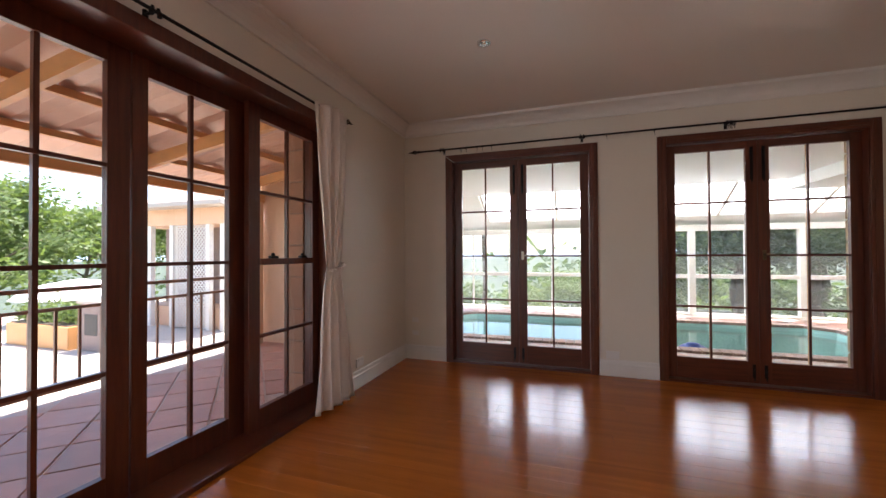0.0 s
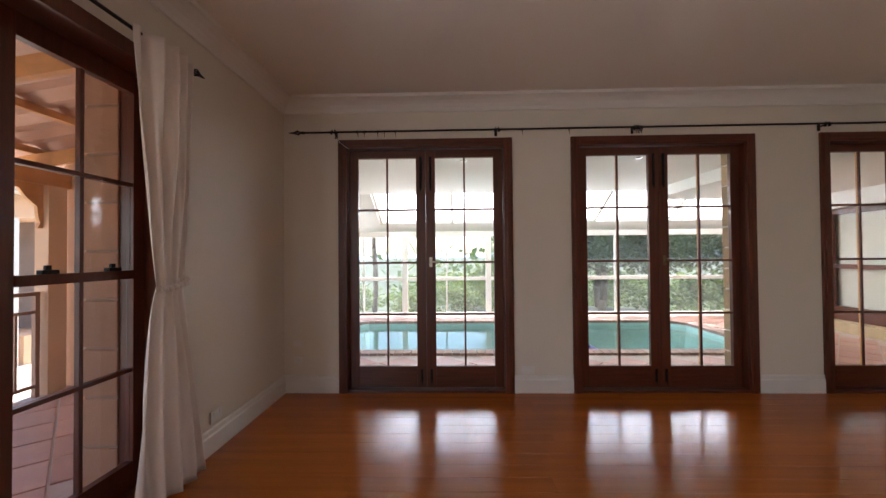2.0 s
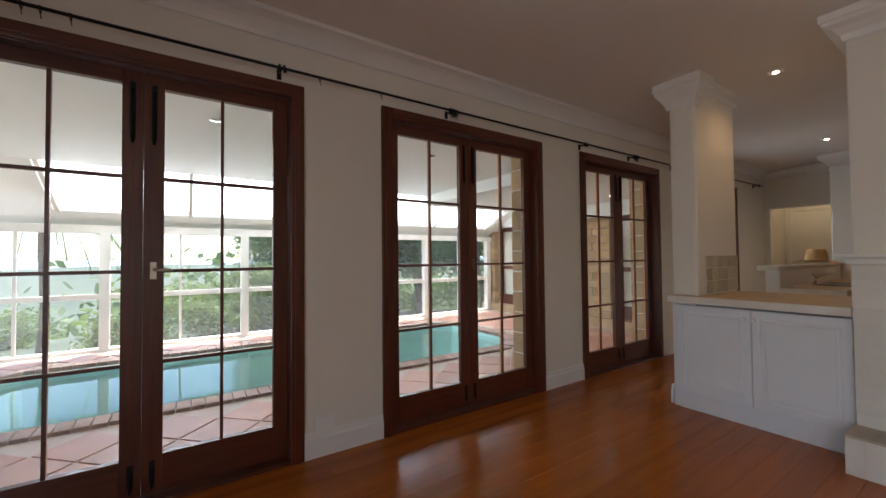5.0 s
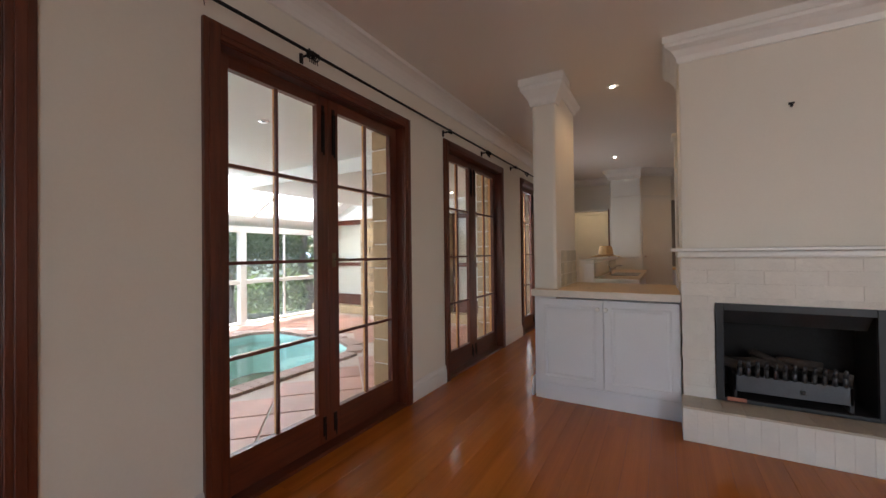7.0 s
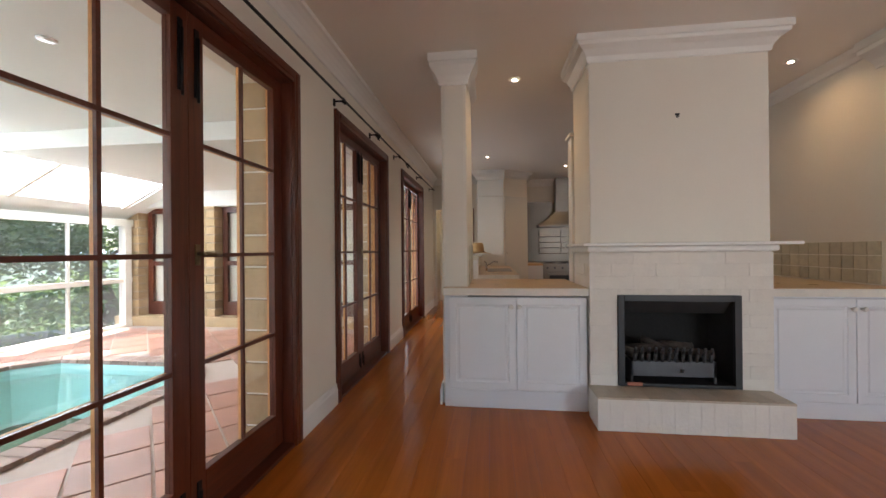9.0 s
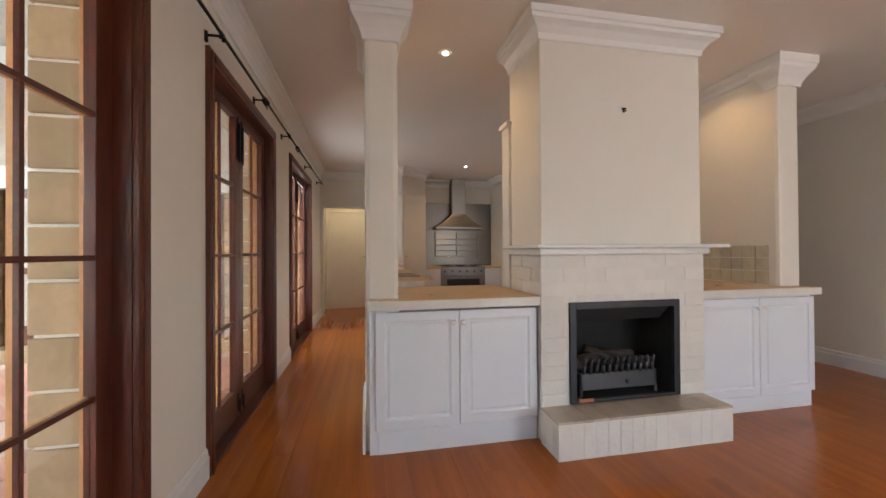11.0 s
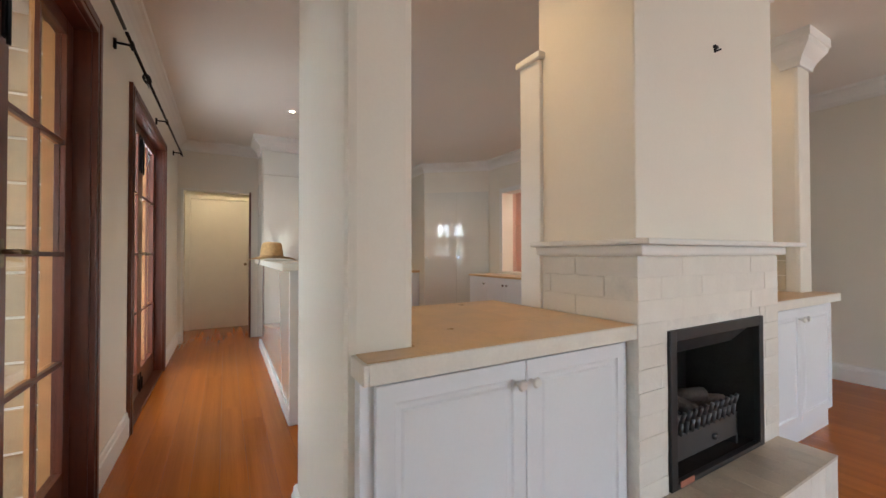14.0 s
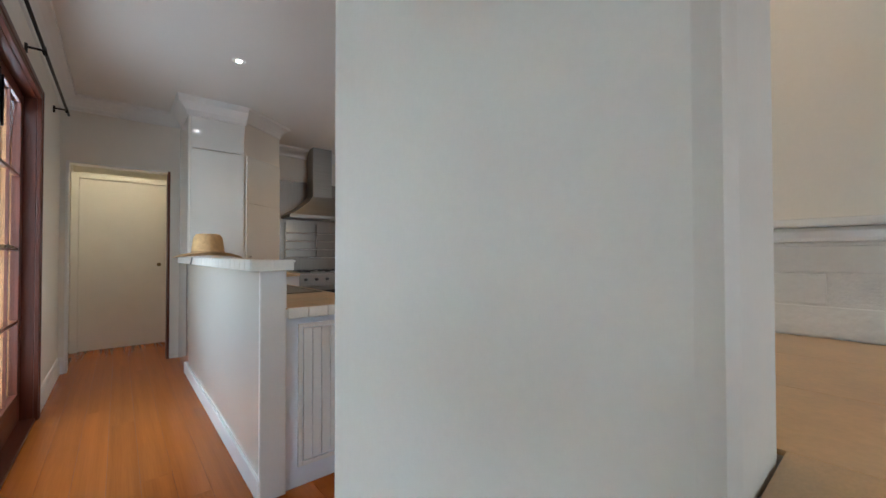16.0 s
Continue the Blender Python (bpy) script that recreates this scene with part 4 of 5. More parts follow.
def diagonal_unit(a, b, label):
    """Doors on an angled wall from a to b in plan, facing the room on its left."""
    unit = thing("tall_cabinet", (*((Vector(a) + Vector(b)) / 2), 0), label, "cabinet")
    d = (Vector(b) - Vector(a))
    length, d = d.length, d.normalized()
    nrm = Vector((-d.y, d.x))
    def slab(s0, s1, z0, z1, o0, o1):
        p = [Vector(a) + d * s0 + nrm * o0, Vector(a) + d * s1 + nrm * o0, Vector(a) + d * s1 + nrm * o1, Vector(a) + d * s0 + nrm * o1]
        return prism(bmesh.new(), [tuple(q) for q in p], z0, z1)
    part("plinth", slab(0.01, length - 0.01, 0.0, 0.10, 0.002, 0.008), CABINET, unit)
    nd = 1 if length < 0.7 else 2
    for i in range(nd):
        s0, s1 = 0.01 + (length - 0.02) * i / nd + 0.002, 0.01 + (length - 0.02) * (i + 1) / nd - 0.002
        dr = part("door", slab(s0, s1, 0.105, 1.70, 0.002, 0.020), GLOSSY, unit)
        s = s1 - 0.04
        p = Vector(a) + d * s + nrm * 0.02
        q = p + nrm * 0.025
        part("knob", tube(bmesh.new(), (p.x, p.y, 1.12), (q.x, q.y, 1.12), 0.012, 0.014, 10), CHROME, dr)
        part("upper_door", slab(s0, s1, 1.705, 2.215, 0.002, 0.020), GLOSSY, unit)
    return unit


diagonal_unit((8.60, 2.81), (8.23, 3.28), "glossy cream tall corner cupboard")
diagonal_unit((7.92, 0.39), (8.60, 1.25), "glossy cream tall corner cupboards")

# range wall: splashback, worktop, cooker, hood
RX = 9.40
splash = thing("splashback", (RX - 0.01, 2.03, 0.9), "brushed steel splashback with utensil rails", "splashback")
part("sheet", boxes((RX - 0.012, RX - 0.002, 1.26, 2.80, 0.905, 2.22)), STEEL_DARK, splash)
for z in (1.10, 1.22, 1.34, 1.46):
    part("rail", tube(bmesh.new(), (RX - 0.05, 1.55, z), (RX - 0.05, 2.50, z), 0.006, 0.006, 6), CHROME, splash)
for y in (1.56, 2.03, 2.49):
    part("upright", tube(bmesh.new(), (RX - 0.045, y, 1.08), (RX - 0.045, y, 1.60), 0.006, 0.006, 6), CHROME, splash)
wt = thing("range_worktop", (9.1, 2.03, 0), "cream cabinets with tiled worktop beside the cooker", "kitchen bench")
for ya, yb in ((1.255, 1.575), (2.485, 2.805)):
    part("body", boxes((8.80, RX - 0.002, ya, yb, 0, 0.86), bevel=0.003), CABINET, wt)
    part("top", boxes((8.77, RX - 0.002, ya, yb, 0.862, 0.90), bevel=0.004), BENCH_TILE, wt)
cook = thing("cooker", (9.08, 2.03, 0), "wide stainless steel cooker with dark oven glass", "cooker")
part("body", boxes((8.80, RX - 0.06, 1.58, 2.48, 0.08, 0.88), bevel=0.004), STEEL, cook)
part("feet", boxes((8.88, 9.2, 1.62, 2.44, 0.0, 0.08)), DARK, cook)
part("hob", boxes((8.80, RX - 0.06, 1.58, 2.48, 0.882, 0.90), bevel=0.004), STEEL, cook)
dr = part("oven_door", boxes((8.785, 8.80, 1.62, 2.44, 0.20, 0.74), bevel=0.003), STEEL, cook)
part("glass", boxes((8.781, 8.786, 1.70, 2.36, 0.30, 0.66)), DARK, dr, "dark oven glass")
part("handle", tube(bmesh.new(), (8.75, 1.66, 0.72), (8.75, 2.40, 0.72), 0.012, 0.012, 8), STEEL, dr)
for i in range(6):
    y = 1.66 + i * 0.148
    part("knob", tube(bmesh.new(), (8.80, y, 0.81), (8.77, y, 0.81), 0.02, 0.018, 10), DARK, cook)
for i in range(3):
    for j in range(2):
        cx, cy = 8.95 + j * 0.25, 1.74 + i * 0.29
        bm = boxes((cx - 0.10, cx + 0.10, cy - 0.006, cy + 0.006, 0.915, 0.93), (cx - 0.006, cx + 0.006, cy - 0.11, cy + 0.11, 0.915, 0.93), (cx - 0.03, cx + 0.03, cy - 0.03, cy + 0.03, 0.90, 0.915))
        part("trivet", bm, DARK, cook)
rh = thing("range_hood", (9.2, 2.03, 1.66), "stainless steel canopy range hood with square flue", "range hood")
bm = bmesh.new()
lo = [(9.02, 1.535), (RX - 0.014, 1.535), (RX - 0.014, 2.535), (9.02, 2.535)]
hi = [(9.12, 1.88), (RX - 0.014, 1.88), (RX - 0.014, 2.18), (9.12, 2.18)]
rows = []
for t, z in ((0, 1.66), (0, 1.70), (0.35, 1.77), (0.62, 1.84), (0.85, 1.91), (1.0, 1.98)):
    rows.append([bm.verts.new((a[0] + (b[0] - a[0]) * t, a[1] + (b[1] - a[1]) * t, z)) for a, b in zip(lo, hi)])
for r0, r1 in zip(rows, rows[1:]):
    for i in range(4):
        bm.faces.new((r0[i], r0[(i + 1) % 4], r1[(i + 1) % 4], r1[i]))
bm.faces.new(rows[0][::-1])
bm.faces.new(rows[-1])
part("canopy", bm, STEEL, rh)
part("flue", boxes((9.13, RX - 0.014, 1.89, 2.17, 1.975, TOP - 0.002), bevel=0.003), STEEL, rh)
hood_lamp = new("hood_light", bpy.data.lights.new("hood_light", "SPOT"))
hood_lamp.data.energy, hood_lamp.data.spot_size, hood_lamp.data.color, hood_lamp.data.shadow_soft_size = 1.5, radians(130), (1.0, 0.72, 0.35), 0.03
hood_lamp.matrix_world = look((9.22, 2.35, 1.645), (9.25, 2.35, 0.9))
# servery opening
sv = thing("window_1", (7.0, 0.39, 0.86), "white framed servery opening in the kitchen wall", "window", "", "structure")
bm = boxes((KW[0] - 0.07, KW[0], 0.388, 0.41, KW[2] - 0.02, KW[3] + 0.07), (KW[1], KW[1] + 0.07, 0.388, 0.41, KW[2] - 0.02, KW[3] + 0.07), (KW[0], KW[1], 0.388, 0.41, KW[3], KW[3] + 0.07), bevel=0.004)
part("architrave", bm, TRIM, sv)
part("sill", boxes((KW[0] - 0.10, KW[1] + 0.10, 0.20, 0.47, KW[2] - 0.03, KW[2] + 0.005), bevel=0.004), EDGE_TILE, sv)
sc = thing("servery_cabinet", (7.0, 0.55, 0), "white cabinet with knobs under the servery", "cabinet")
part("body", boxes((5.27, 7.85, 0.392, 0.80, 0.0, 0.838), bevel=0.003), CABINET, sc)
part("top", boxes((5.27, 7.88, 0.412, 0.83, 0.84, 0.868), bevel=0.004), BENCH_TILE, sc)
for x0 in (5.62, 6.07, 6.52, 6.97, 7.42):
    part("door", boxes((x0, x0 + 0.442, 0.802, 0.818, 0.10, 0.825), bevel=0.003), CABINET, sc)
for x in (6.03, 6.11, 6.93, 7.01, 7.46):
    part("knob", tube(bmesh.new(), (x, 0.817, 0.74), (x, 0.845, 0.74), 0.012, 0.016, 10), CHROME, sc)

# hall doorway: lining and the white door behind
hd = thing("door_6", (9.85, 4.25, 0), "plain white hall door, closed", "door", "", "structure")
part("lining", boxes((XE - 0.004, XE + 0.125, 4.685, 4.708, 0, 2.068), (XE - 0.004, XE + 0.125, 3.90, 4.685, 2.045, 2.068), bevel=0.003), TRIM, hd)
part("jamb", boxes((XE - 0.004, XE + 0.125, 3.877, 3.90, 0, 2.068), bevel=0.003), WOOD, hd, "dark stained timber jamb")
lf = part("leaf", boxes((9.90, 9.94, 3.84, 4.67, 0.008, 2.05), bevel=0.003), TRIM, hd, "flush white door leaf")
part("door_frame", boxes((9.89, 9.96, 4.672, 4.74, 0, 2.12), (9.89, 9.96, 3.705, 3.838, 0, 2.12), (9.89, 9.96, 3.838, 4.672, 2.053, 2.12), bevel=0.003), TRIM, hd)
part("knob", tube(tube(bmesh.new(), (9.90, 3.91, 1.02), (9.865, 3.91, 1.02), 0.012, 0.012, 10), (9.875, 3.91, 1.02), (9.845, 3.91, 1.02), 0.024, 0.022, 12), BRASS, lf, "dark metal knob")

# ---- pool terrace ----
TZ = -0.10
bm = boxes((-3.0, 9.0, YN + WALL_N, 6.42, TZ - 0.3, TZ - 0.01), (-3.0, -1.75, 6.42, 10.2, TZ - 0.3, TZ - 0.01), (5.05, 9.0, 6.42, 10.2, TZ - 0.3, TZ - 0.01), (-1.75, 5.05, 9.2, 10.2, TZ - 0.3, TZ - 0.01))
terrace = solid("pool_terrace", bm, GROUT, "terracotta tiled terrace round the pool", "terrace floor")
POOL_OUT = [(-1.55, 6.65), (4.35, 6.65), (4.62, 6.85), (4.85, 7.3), (4.85, 8.7), (4.55, 9.0), (-1.3, 9.0), (-1.6, 8.7), (-1.6, 6.9)]


def ring(pts, grow):
    """Offsets a counter-clockwise plan outline outwards."""
    out = []
    n = len(pts)
    for i in range(n):
        p, a, b = Vector(pts[i]), Vector(pts[i - 1]), Vector(pts[(i + 1) % n])
        d0, d1 = (p - a).normalized(), (b - p).normalized()
        m = Vector((d0.y, -d0.x)) + Vector((d1.y, -d1.x))
        m = m / max(0.3, m.dot(Vector((d0.y, -d0.x))))
        out.append(tuple(p + m * grow))
    return out


pool = thing("swimming_pool", (1.6, 7.7, TZ), "turquoise swimming pool with brick coping", "swimming pool")
bm = bmesh.new()
top = [bm.verts.new((x, y, TZ - 0.02)) for x, y in POOL_OUT]
bot = [bm.verts.new((x, y, TZ - 1.2)) for x, y in ring(POOL_OUT, -0.15)]
bm.faces.new(bot)
for i in range(len(top)):
    j = (i + 1) % len(top)
    bm.faces.new((top[i], bot[i], bot[j], top[j]))
part("basin", bm, POOL, pool, "pale aqua pool lining")
bm = bmesh.new()
bm.faces.new([bm.verts.new((x, y, TZ - 0.09)) for x, y in POOL_OUT])
part("water", bm, WATER, pool, "clear still water")
bm = bmesh.new()
prism(bm, [(-1.76, 6.41), (5.06, 6.41), (5.06, 9.21), (-1.76, 9.21)], TZ - 1.5, TZ - 1.22)
part("bed", bm, GROUT, pool)
# deck between the straight terrace edge and the bent pool outline
bm = bmesh.new()
outer = [(-1.75, 6.42), (4.2, 6.42), (5.05, 6.42), (5.05, 7.2), (5.05, 8.9), (5.05, 9.2), (-1.5, 9.2), (-1.75, 9.2), (-1.75, 6.7)]
inn = [bm.verts.new((x, y, TZ - 0.012)) for x, y in POOL_OUT]
out = [bm.verts.new((x, y, TZ - 0.012)) for x, y in outer]
for i in range(len(inn)):
    j = (i + 1) % len(inn)
    bm.faces.new((inn[i], inn[j], out[j], out[i]))
part("surround", bm, GROUT, pool)
cop_me = mesh_of("coping_brick", boxes((-0.052, 0.052, 0, 0.22, 0, 0.05), bevel=0.006), COPING)
cop = ring(POOL_OUT, -0.02)
for i in range(len(cop)):
    a, b = Vector(cop[i]), Vector(cop[(i + 1) % len(cop)])
    d = b - a
    n = max(1, round(d.length / 0.112))
    ang = math.atan2(d.y, d.x)
    for k in range(n):
        p = a + d * ((k + 0.5) / n)
        piece("coping_brick", cop_me, Matrix.Translation((p.x, p.y, TZ - 0.028)) @ Matrix.Rotation(ang + math.pi, 4, "Z"), pool)
ring_float = tagged(new("pool_float", mesh_of("pool_float", lathe(bmesh.new(), (2.33, 6.93, TZ - 0.11), [(0.10, 0.0), (0.17, 0.03), (0.18, 0.07), (0.13, 0.10), (0.09, 0.09), (0.08, 0.13), (0.02, 0.14)], 24), BLUE)), "round blue plastic chlorine float on the pool water", "pool float")

# soffit and roof over the pool
solid("terrace_ceiling", boxes((-3.4, 9.0, YN + WALL_N, 8.70, 2.45, 2.55)), SOFFIT, "white painted terrace ceiling", "ceiling")
solid("terrace_ceiling_lower", boxes((4.20, 6.975, YN + WALL_N + 0.022, 8.69, 2.27, 2.448)), SOFFIT, "lower white painted part of the terrace ceiling", "ceiling")


def slope(x0, x1, z_off=0.0, t=0.02, u0=0.0, u1=1.0):
    """Sloping strip between two levels of the fall from the ceiling edge to the screen head."""
    bm = bmesh.new()
    y0, z0, y1, z1 = 8.70 + 1.42 * u0, 2.47 - 0.71 * u0, 8.70 + 1.42 * u1, 2.47 - 0.71 * u1
    v = [bm.verts.new(p) for p in ((x0, y0, z0 + z_off), (x1, y0, z0 + z_off), (x1, y1, z1 + z_off), (x0, y1, z1 + z_off),
                                   (x0, y0, z0 + z_off + t), (x1, y0, z0 + z_off + t), (x1, y1, z1 + z_off + t), (x0, y1, z1 + z_off + t))]
    for q in ((0, 1, 2, 3), (7, 6, 5, 4), (0, 4, 5, 1), (1, 5, 6, 2), (2, 6, 7, 3), (3, 7, 4, 0)):
        bm.faces.new([v[i] for i in q])
    return bm


roof = thing("skylight_roof", (2, 9.1, 1.7), "sloping clear roof sheets on white rafters", "roof")
part("sheet", slope(-1.2, 6.7, 0.05, 0.006, 0.0, 0.72), SHEET, roof, "clear corrugated roof sheet")
part("lower_lining", slope(-1.2, 6.7, 0.0, 0.05, 0.72, 1.0), SOFFIT, roof, "white lined slope")
part("side_slope", slope(-3.4, -1.2, 0.0, 0.06), SOFFIT, roof, "white lined slope")
part("side_slope", slope(6.7, 8.6, 0.0, 0.06), SOFFIT, roof, "white lined slope")
for x in (-1.15, 0.4, 1.95, 3.5, 5.05, 6.6):
    part("rafter", slope(x - 0.025, x + 0.025, -0.03, 0.07, 0.0, 0.72), FRAME_WHITE, roof)
screen = thing("screen_wall", (2, 9.97, TZ), "cream framed glazed screen along the pool", "screen")
SY = 9.95
part("head", boxes((-3.4, 6.97, SY - 0.05, SY + 0.06, 1.66, 1.78), bevel=0.004), FRAME_WHITE, screen)
part("sill", boxes((-3.4, 6.97, SY - 0.07, SY + 0.08, TZ - 0.012, TZ + 0.04), bevel=0.004), FRAME_WHITE, screen)
part("mid_rail", boxes((-3.4, 6.97, SY - 0.03, SY + 0.03, 0.67, 0.75), bevel=0.004), FRAME_WHITE, screen)
POSTS = (-2.56, -0.675, 1.21, 3.10, 4.98, 6.86)
for x in POSTS:
    part("post", boxes((x - 0.06, x + 0.06, SY - 0.06, SY + 0.07, TZ + 0.04, 1.66), bevel=0.004), FRAME_WHITE, screen)
for a, b in zip(POSTS, POSTS[1:]):
    x = (a + b) / 2
    part("mullion", boxes((x - 0.018, x + 0.018, SY - 0.02, SY + 0.02, TZ + 0.04, 0.67), (x - 0.018, x + 0.018, SY - 0.02, SY + 0.02, 0.75, 1.66)), FRAME_WHITE, screen)
    # milky panes that veil the view beyond the screen
    for lo, hi in ((TZ + 0.04, 0.67), (0.75, 1.66)):
        for p, q in ((a + 0.06, x - 0.018), (x + 0.018, b - 0.06)):
            part("pane", boxes((p, q, SY - 0.003, SY + 0.003, lo, hi)), HAZE_PANE, screen, "glass pane with pale haze put into it")

# stone wing at the end of the terrace
wing = thing("stone_wing", (7.2, 7.4, TZ), "sandstone block wing with dark timber doors", "building wing")
PIERS = [(9.82, 10.20), (8.33, 8.76), (6.55, 7.15), (5.08, 5.75)]
part("back_wall", boxes((7.25, 7.45, 5.08, 10.25, TZ, 2.45)), WALL, wing)
part("plinth", boxes((6.92, 7.25, 5.08, 10.25, TZ - 0.01, TZ + 0.16), bevel=0.008), STONE, wing)
for a, b in PIERS:
    part("pier_core", boxes((7.02, 7.25, a + 0.012, b - 0.012, TZ + 0.16, 2.0)), STONE_JOINT, wing)
part("beam", boxes((6.98, 7.25, 5.08, 10.25, 2.0, 2.45)), SOFFIT, wing)
for a, b in ((8.78, 9.80), (7.17, 8.31), (5.77, 6.53)):
    dr = part("door", boxes((7.16, 7.22, a, a + 0.09, TZ + 0.16, 2.0), (7.16, 7.22, b - 0.09, b, TZ + 0.16, 2.0), (7.16, 7.22, a + 0.09, b - 0.09, 1.9, 2.0), (7.16, 7.22, a + 0.09, b - 0.09, TZ + 0.16, 0.3), (7.16, 7.22, a + 0.09, b - 0.09, 0.95, 1.03), bevel=0.004), WOOD, wing, "dark stained timber glazed door")
    part("pane", boxes((7.188, 7.192, a + 0.09, b - 0.09, 0.3, 1.9)), PANE, dr)

# ---- verandah on the west ----
solid("verandah_floor", boxes((-3.62, XW - 0.30, -3.0, 5.6, -0.30, -0.062)), GROUT, "terracotta tiled verandah floor", "verandah floor")
vr = thing("verandah_roof", (-2.6, 2.0, 2.2), "corrugated metal verandah roof on orange timber beams", "roof")


def roof_z(x):
    return 2.62 + (x - (XW - 0.3)) * 0.145


co, fc = [], []
NX = 120
for i in range(NX + 1):
    y = -2.5 + 8.3 * i / NX
    dz = 0.012 * math.sin(i * math.pi / 2)
    for x in (XW - 0.31, -4.35):
        co.append((x, y, roof_z(x) + dz))
for i in range(NX):
    fc.append((2 * i, 2 * i + 1, 2 * i + 3, 2 * i + 2))
me = bpy.data.meshes.new("roof_sheet")
me.from_pydata(co, [], fc)
me.materials.append(ROOF_METAL)
sheet = new("roof_sheet", me)
sheet.parent = vr
sheet.matrix_parent_inverse = BASE[vr.name].inverted()
sol = sheet.modifiers.new("thick", "SOLIDIFY")
sol.thickness = 0.004
for x in (-1.95, -2.75, -3.55):
    part("batten", boxes((x - 0.022, x + 0.022, -2.4, 5.6, roof_z(x) - 0.075, roof_z(x) - 0.014), bevel=0.003), ORANGE, vr, "orange stained batten")
for y in (-0.6, 0.75, 2.1, 3.45, 4.8):
    bm = bmesh.new()
    x0, x1 = XW - 0.31, -4.0
    v = [bm.verts.new(p) for yy in (y - 0.025, y + 0.025) for p in ((x0, yy, roof_z(x0) - 0.20), (x1, yy, roof_z(x1) - 0.20), (x1, yy, roof_z(x1) - 0.075), (x0, yy, roof_z(x0) - 0.075))]
    for q in ((0, 1, 2, 3), (7, 6, 5, 4), (0, 4, 5, 1), (1, 5, 6, 2), (2, 6, 7, 3), (3, 7, 4, 0)):
        bm.faces.new([v[i] for i in q])
    part("rafter", bm, ORANGE, vr, "orange stained rafter")
part("eave_beam", boxes((-3.60, -3.52, -2.5, 5.6, 1.96, 2.10), bevel=0.004), ORANGE, vr)
for y in (-1.2, 4.9):
    part("post", boxes((-3.63, -3.49, y - 0.05, y + 0.13, -0.062, 1.96), bevel=0.005), PEACH, vr, "peach painted post")


def balustrade(y0, y1):
    ob = thing("balustrade", (-3.55, (y0 + y1) / 2, -0.06), "brown metal balustrade with vertical bars", "railing")
    part("top_rail", boxes((-3.58, -3.53, y0, y1, 0.90, 0.935), bevel=0.004), RAIL, ob)
    part("second_rail", boxes((-3.57, -3.54, y0, y1, 0.73, 0.76), bevel=0.003), RAIL, ob)
    part("bottom_rail", boxes((-3.57, -3.54, y0, y1, 0.03, 0.06), bevel=0.003), RAIL, ob)
    n = int((y1 - y0) / 0.17)
    for i in range(n + 1):
        y = y0 + 0.02 + (y1 - y0 - 0.04) * i / n
        part("bar", boxes((-3.565, -3.545, y - 0.01, y + 0.01, 0.06, 0.73)), RAIL, ob)
    for y in (y0 + 0.02, (y0 + y1) / 2, y1 - 0.02):
        part("post", boxes((-3.575, -3.535, y - 0.02, y + 0.02, -0.062, 0.90)), RAIL, ob)


balustrade(-1.1, 4.82)
# peach return at the verandah's north end with a tall white-framed window
ret = thing("verandah_end", (-2.4, 5.3, -0.06), "peach rendered end wall with pale framed glass door", "wall")
part("pier", boxes((-3.60, -3.10, 5.10, 5.30, -0.062, 2.2), bevel=0.006), PEACH, ret)
part("wall", boxes((-3.60, -1.6, 5.12, 5.28, 1.95, 2.5), (-2.9, -2.55, 5.12, 5.28, -0.062, 1.95)), PEACH, ret)
part("door_frame", boxes((-2.55, -2.47, 5.15, 5.25, -0.062, 1.95), (-1.68, -1.6, 5.15, 5.25, -0.062, 1.95), (-2.47, -1.68, 5.15, 5.25, 1.87, 1.95), (-2.47, -1.68, 5.15, 5.25, -0.062, 0.02), bevel=0.004), FRAME_WHITE, ret, "pale timber door frame")
part("pane", boxes((-2.47, -1.68, 5.198, 5.202, 0.02, 1.87)), PANE, ret)

# ---- garden court, garden house, trees, hills ----


def ground():
    """One sheet from the house to the horizon: level court, falling slope, then far ridges."""
    rings = [0, 4, 8, 12, 16, 22, 30, 45, 70, 110, 170, 260, 400, 600, 900, 1300, 1900, 2800]
    n = 96
    co, fc = [(2.0, 4.0, -0.75)], []
    for r in rings[1:]:
        for k in range(n):
            a = 2 * math.pi * k / n
            x, y = 2 + r * math.cos(a), 4 + r * math.sin(a)
            z = -0.75
            if r > 14:
                z -= min(40, (r - 14) * 0.22)
            if r > 250:
                h = noise.noise(Vector((math.cos(a) * 3, math.sin(a) * 3, r * 0.002)))
                z += (r - 250) * 0.018 * (0.9 + 0.9 * h)
            co.append((x, y, z))
    for k in range(n):
        fc.append((0, 1 + k, 1 + (k + 1) % n))
    for i in range(len(rings) - 2):
        for k in range(n):
            a, b = 1 + i * n + k, 1 + i * n + (k + 1) % n
            fc.append((a, a + n, b + n, b))
    me = bpy.data.meshes.new("ground")
    me.from_pydata(co, [], fc)
    me.polygons.foreach_set("use_smooth", [True] * len(fc))
    me.materials.append(GRASS)
    tagged(new("ground", me), "green slope falling to distant hazy hills", "ground", "", "structure")


ground()
solid("court_paving", boxes((-16.0, -3.62, -4.0, 14.0, -0.74, -0.60)), CONCRETE, "sunlit pale paved court", "paving")


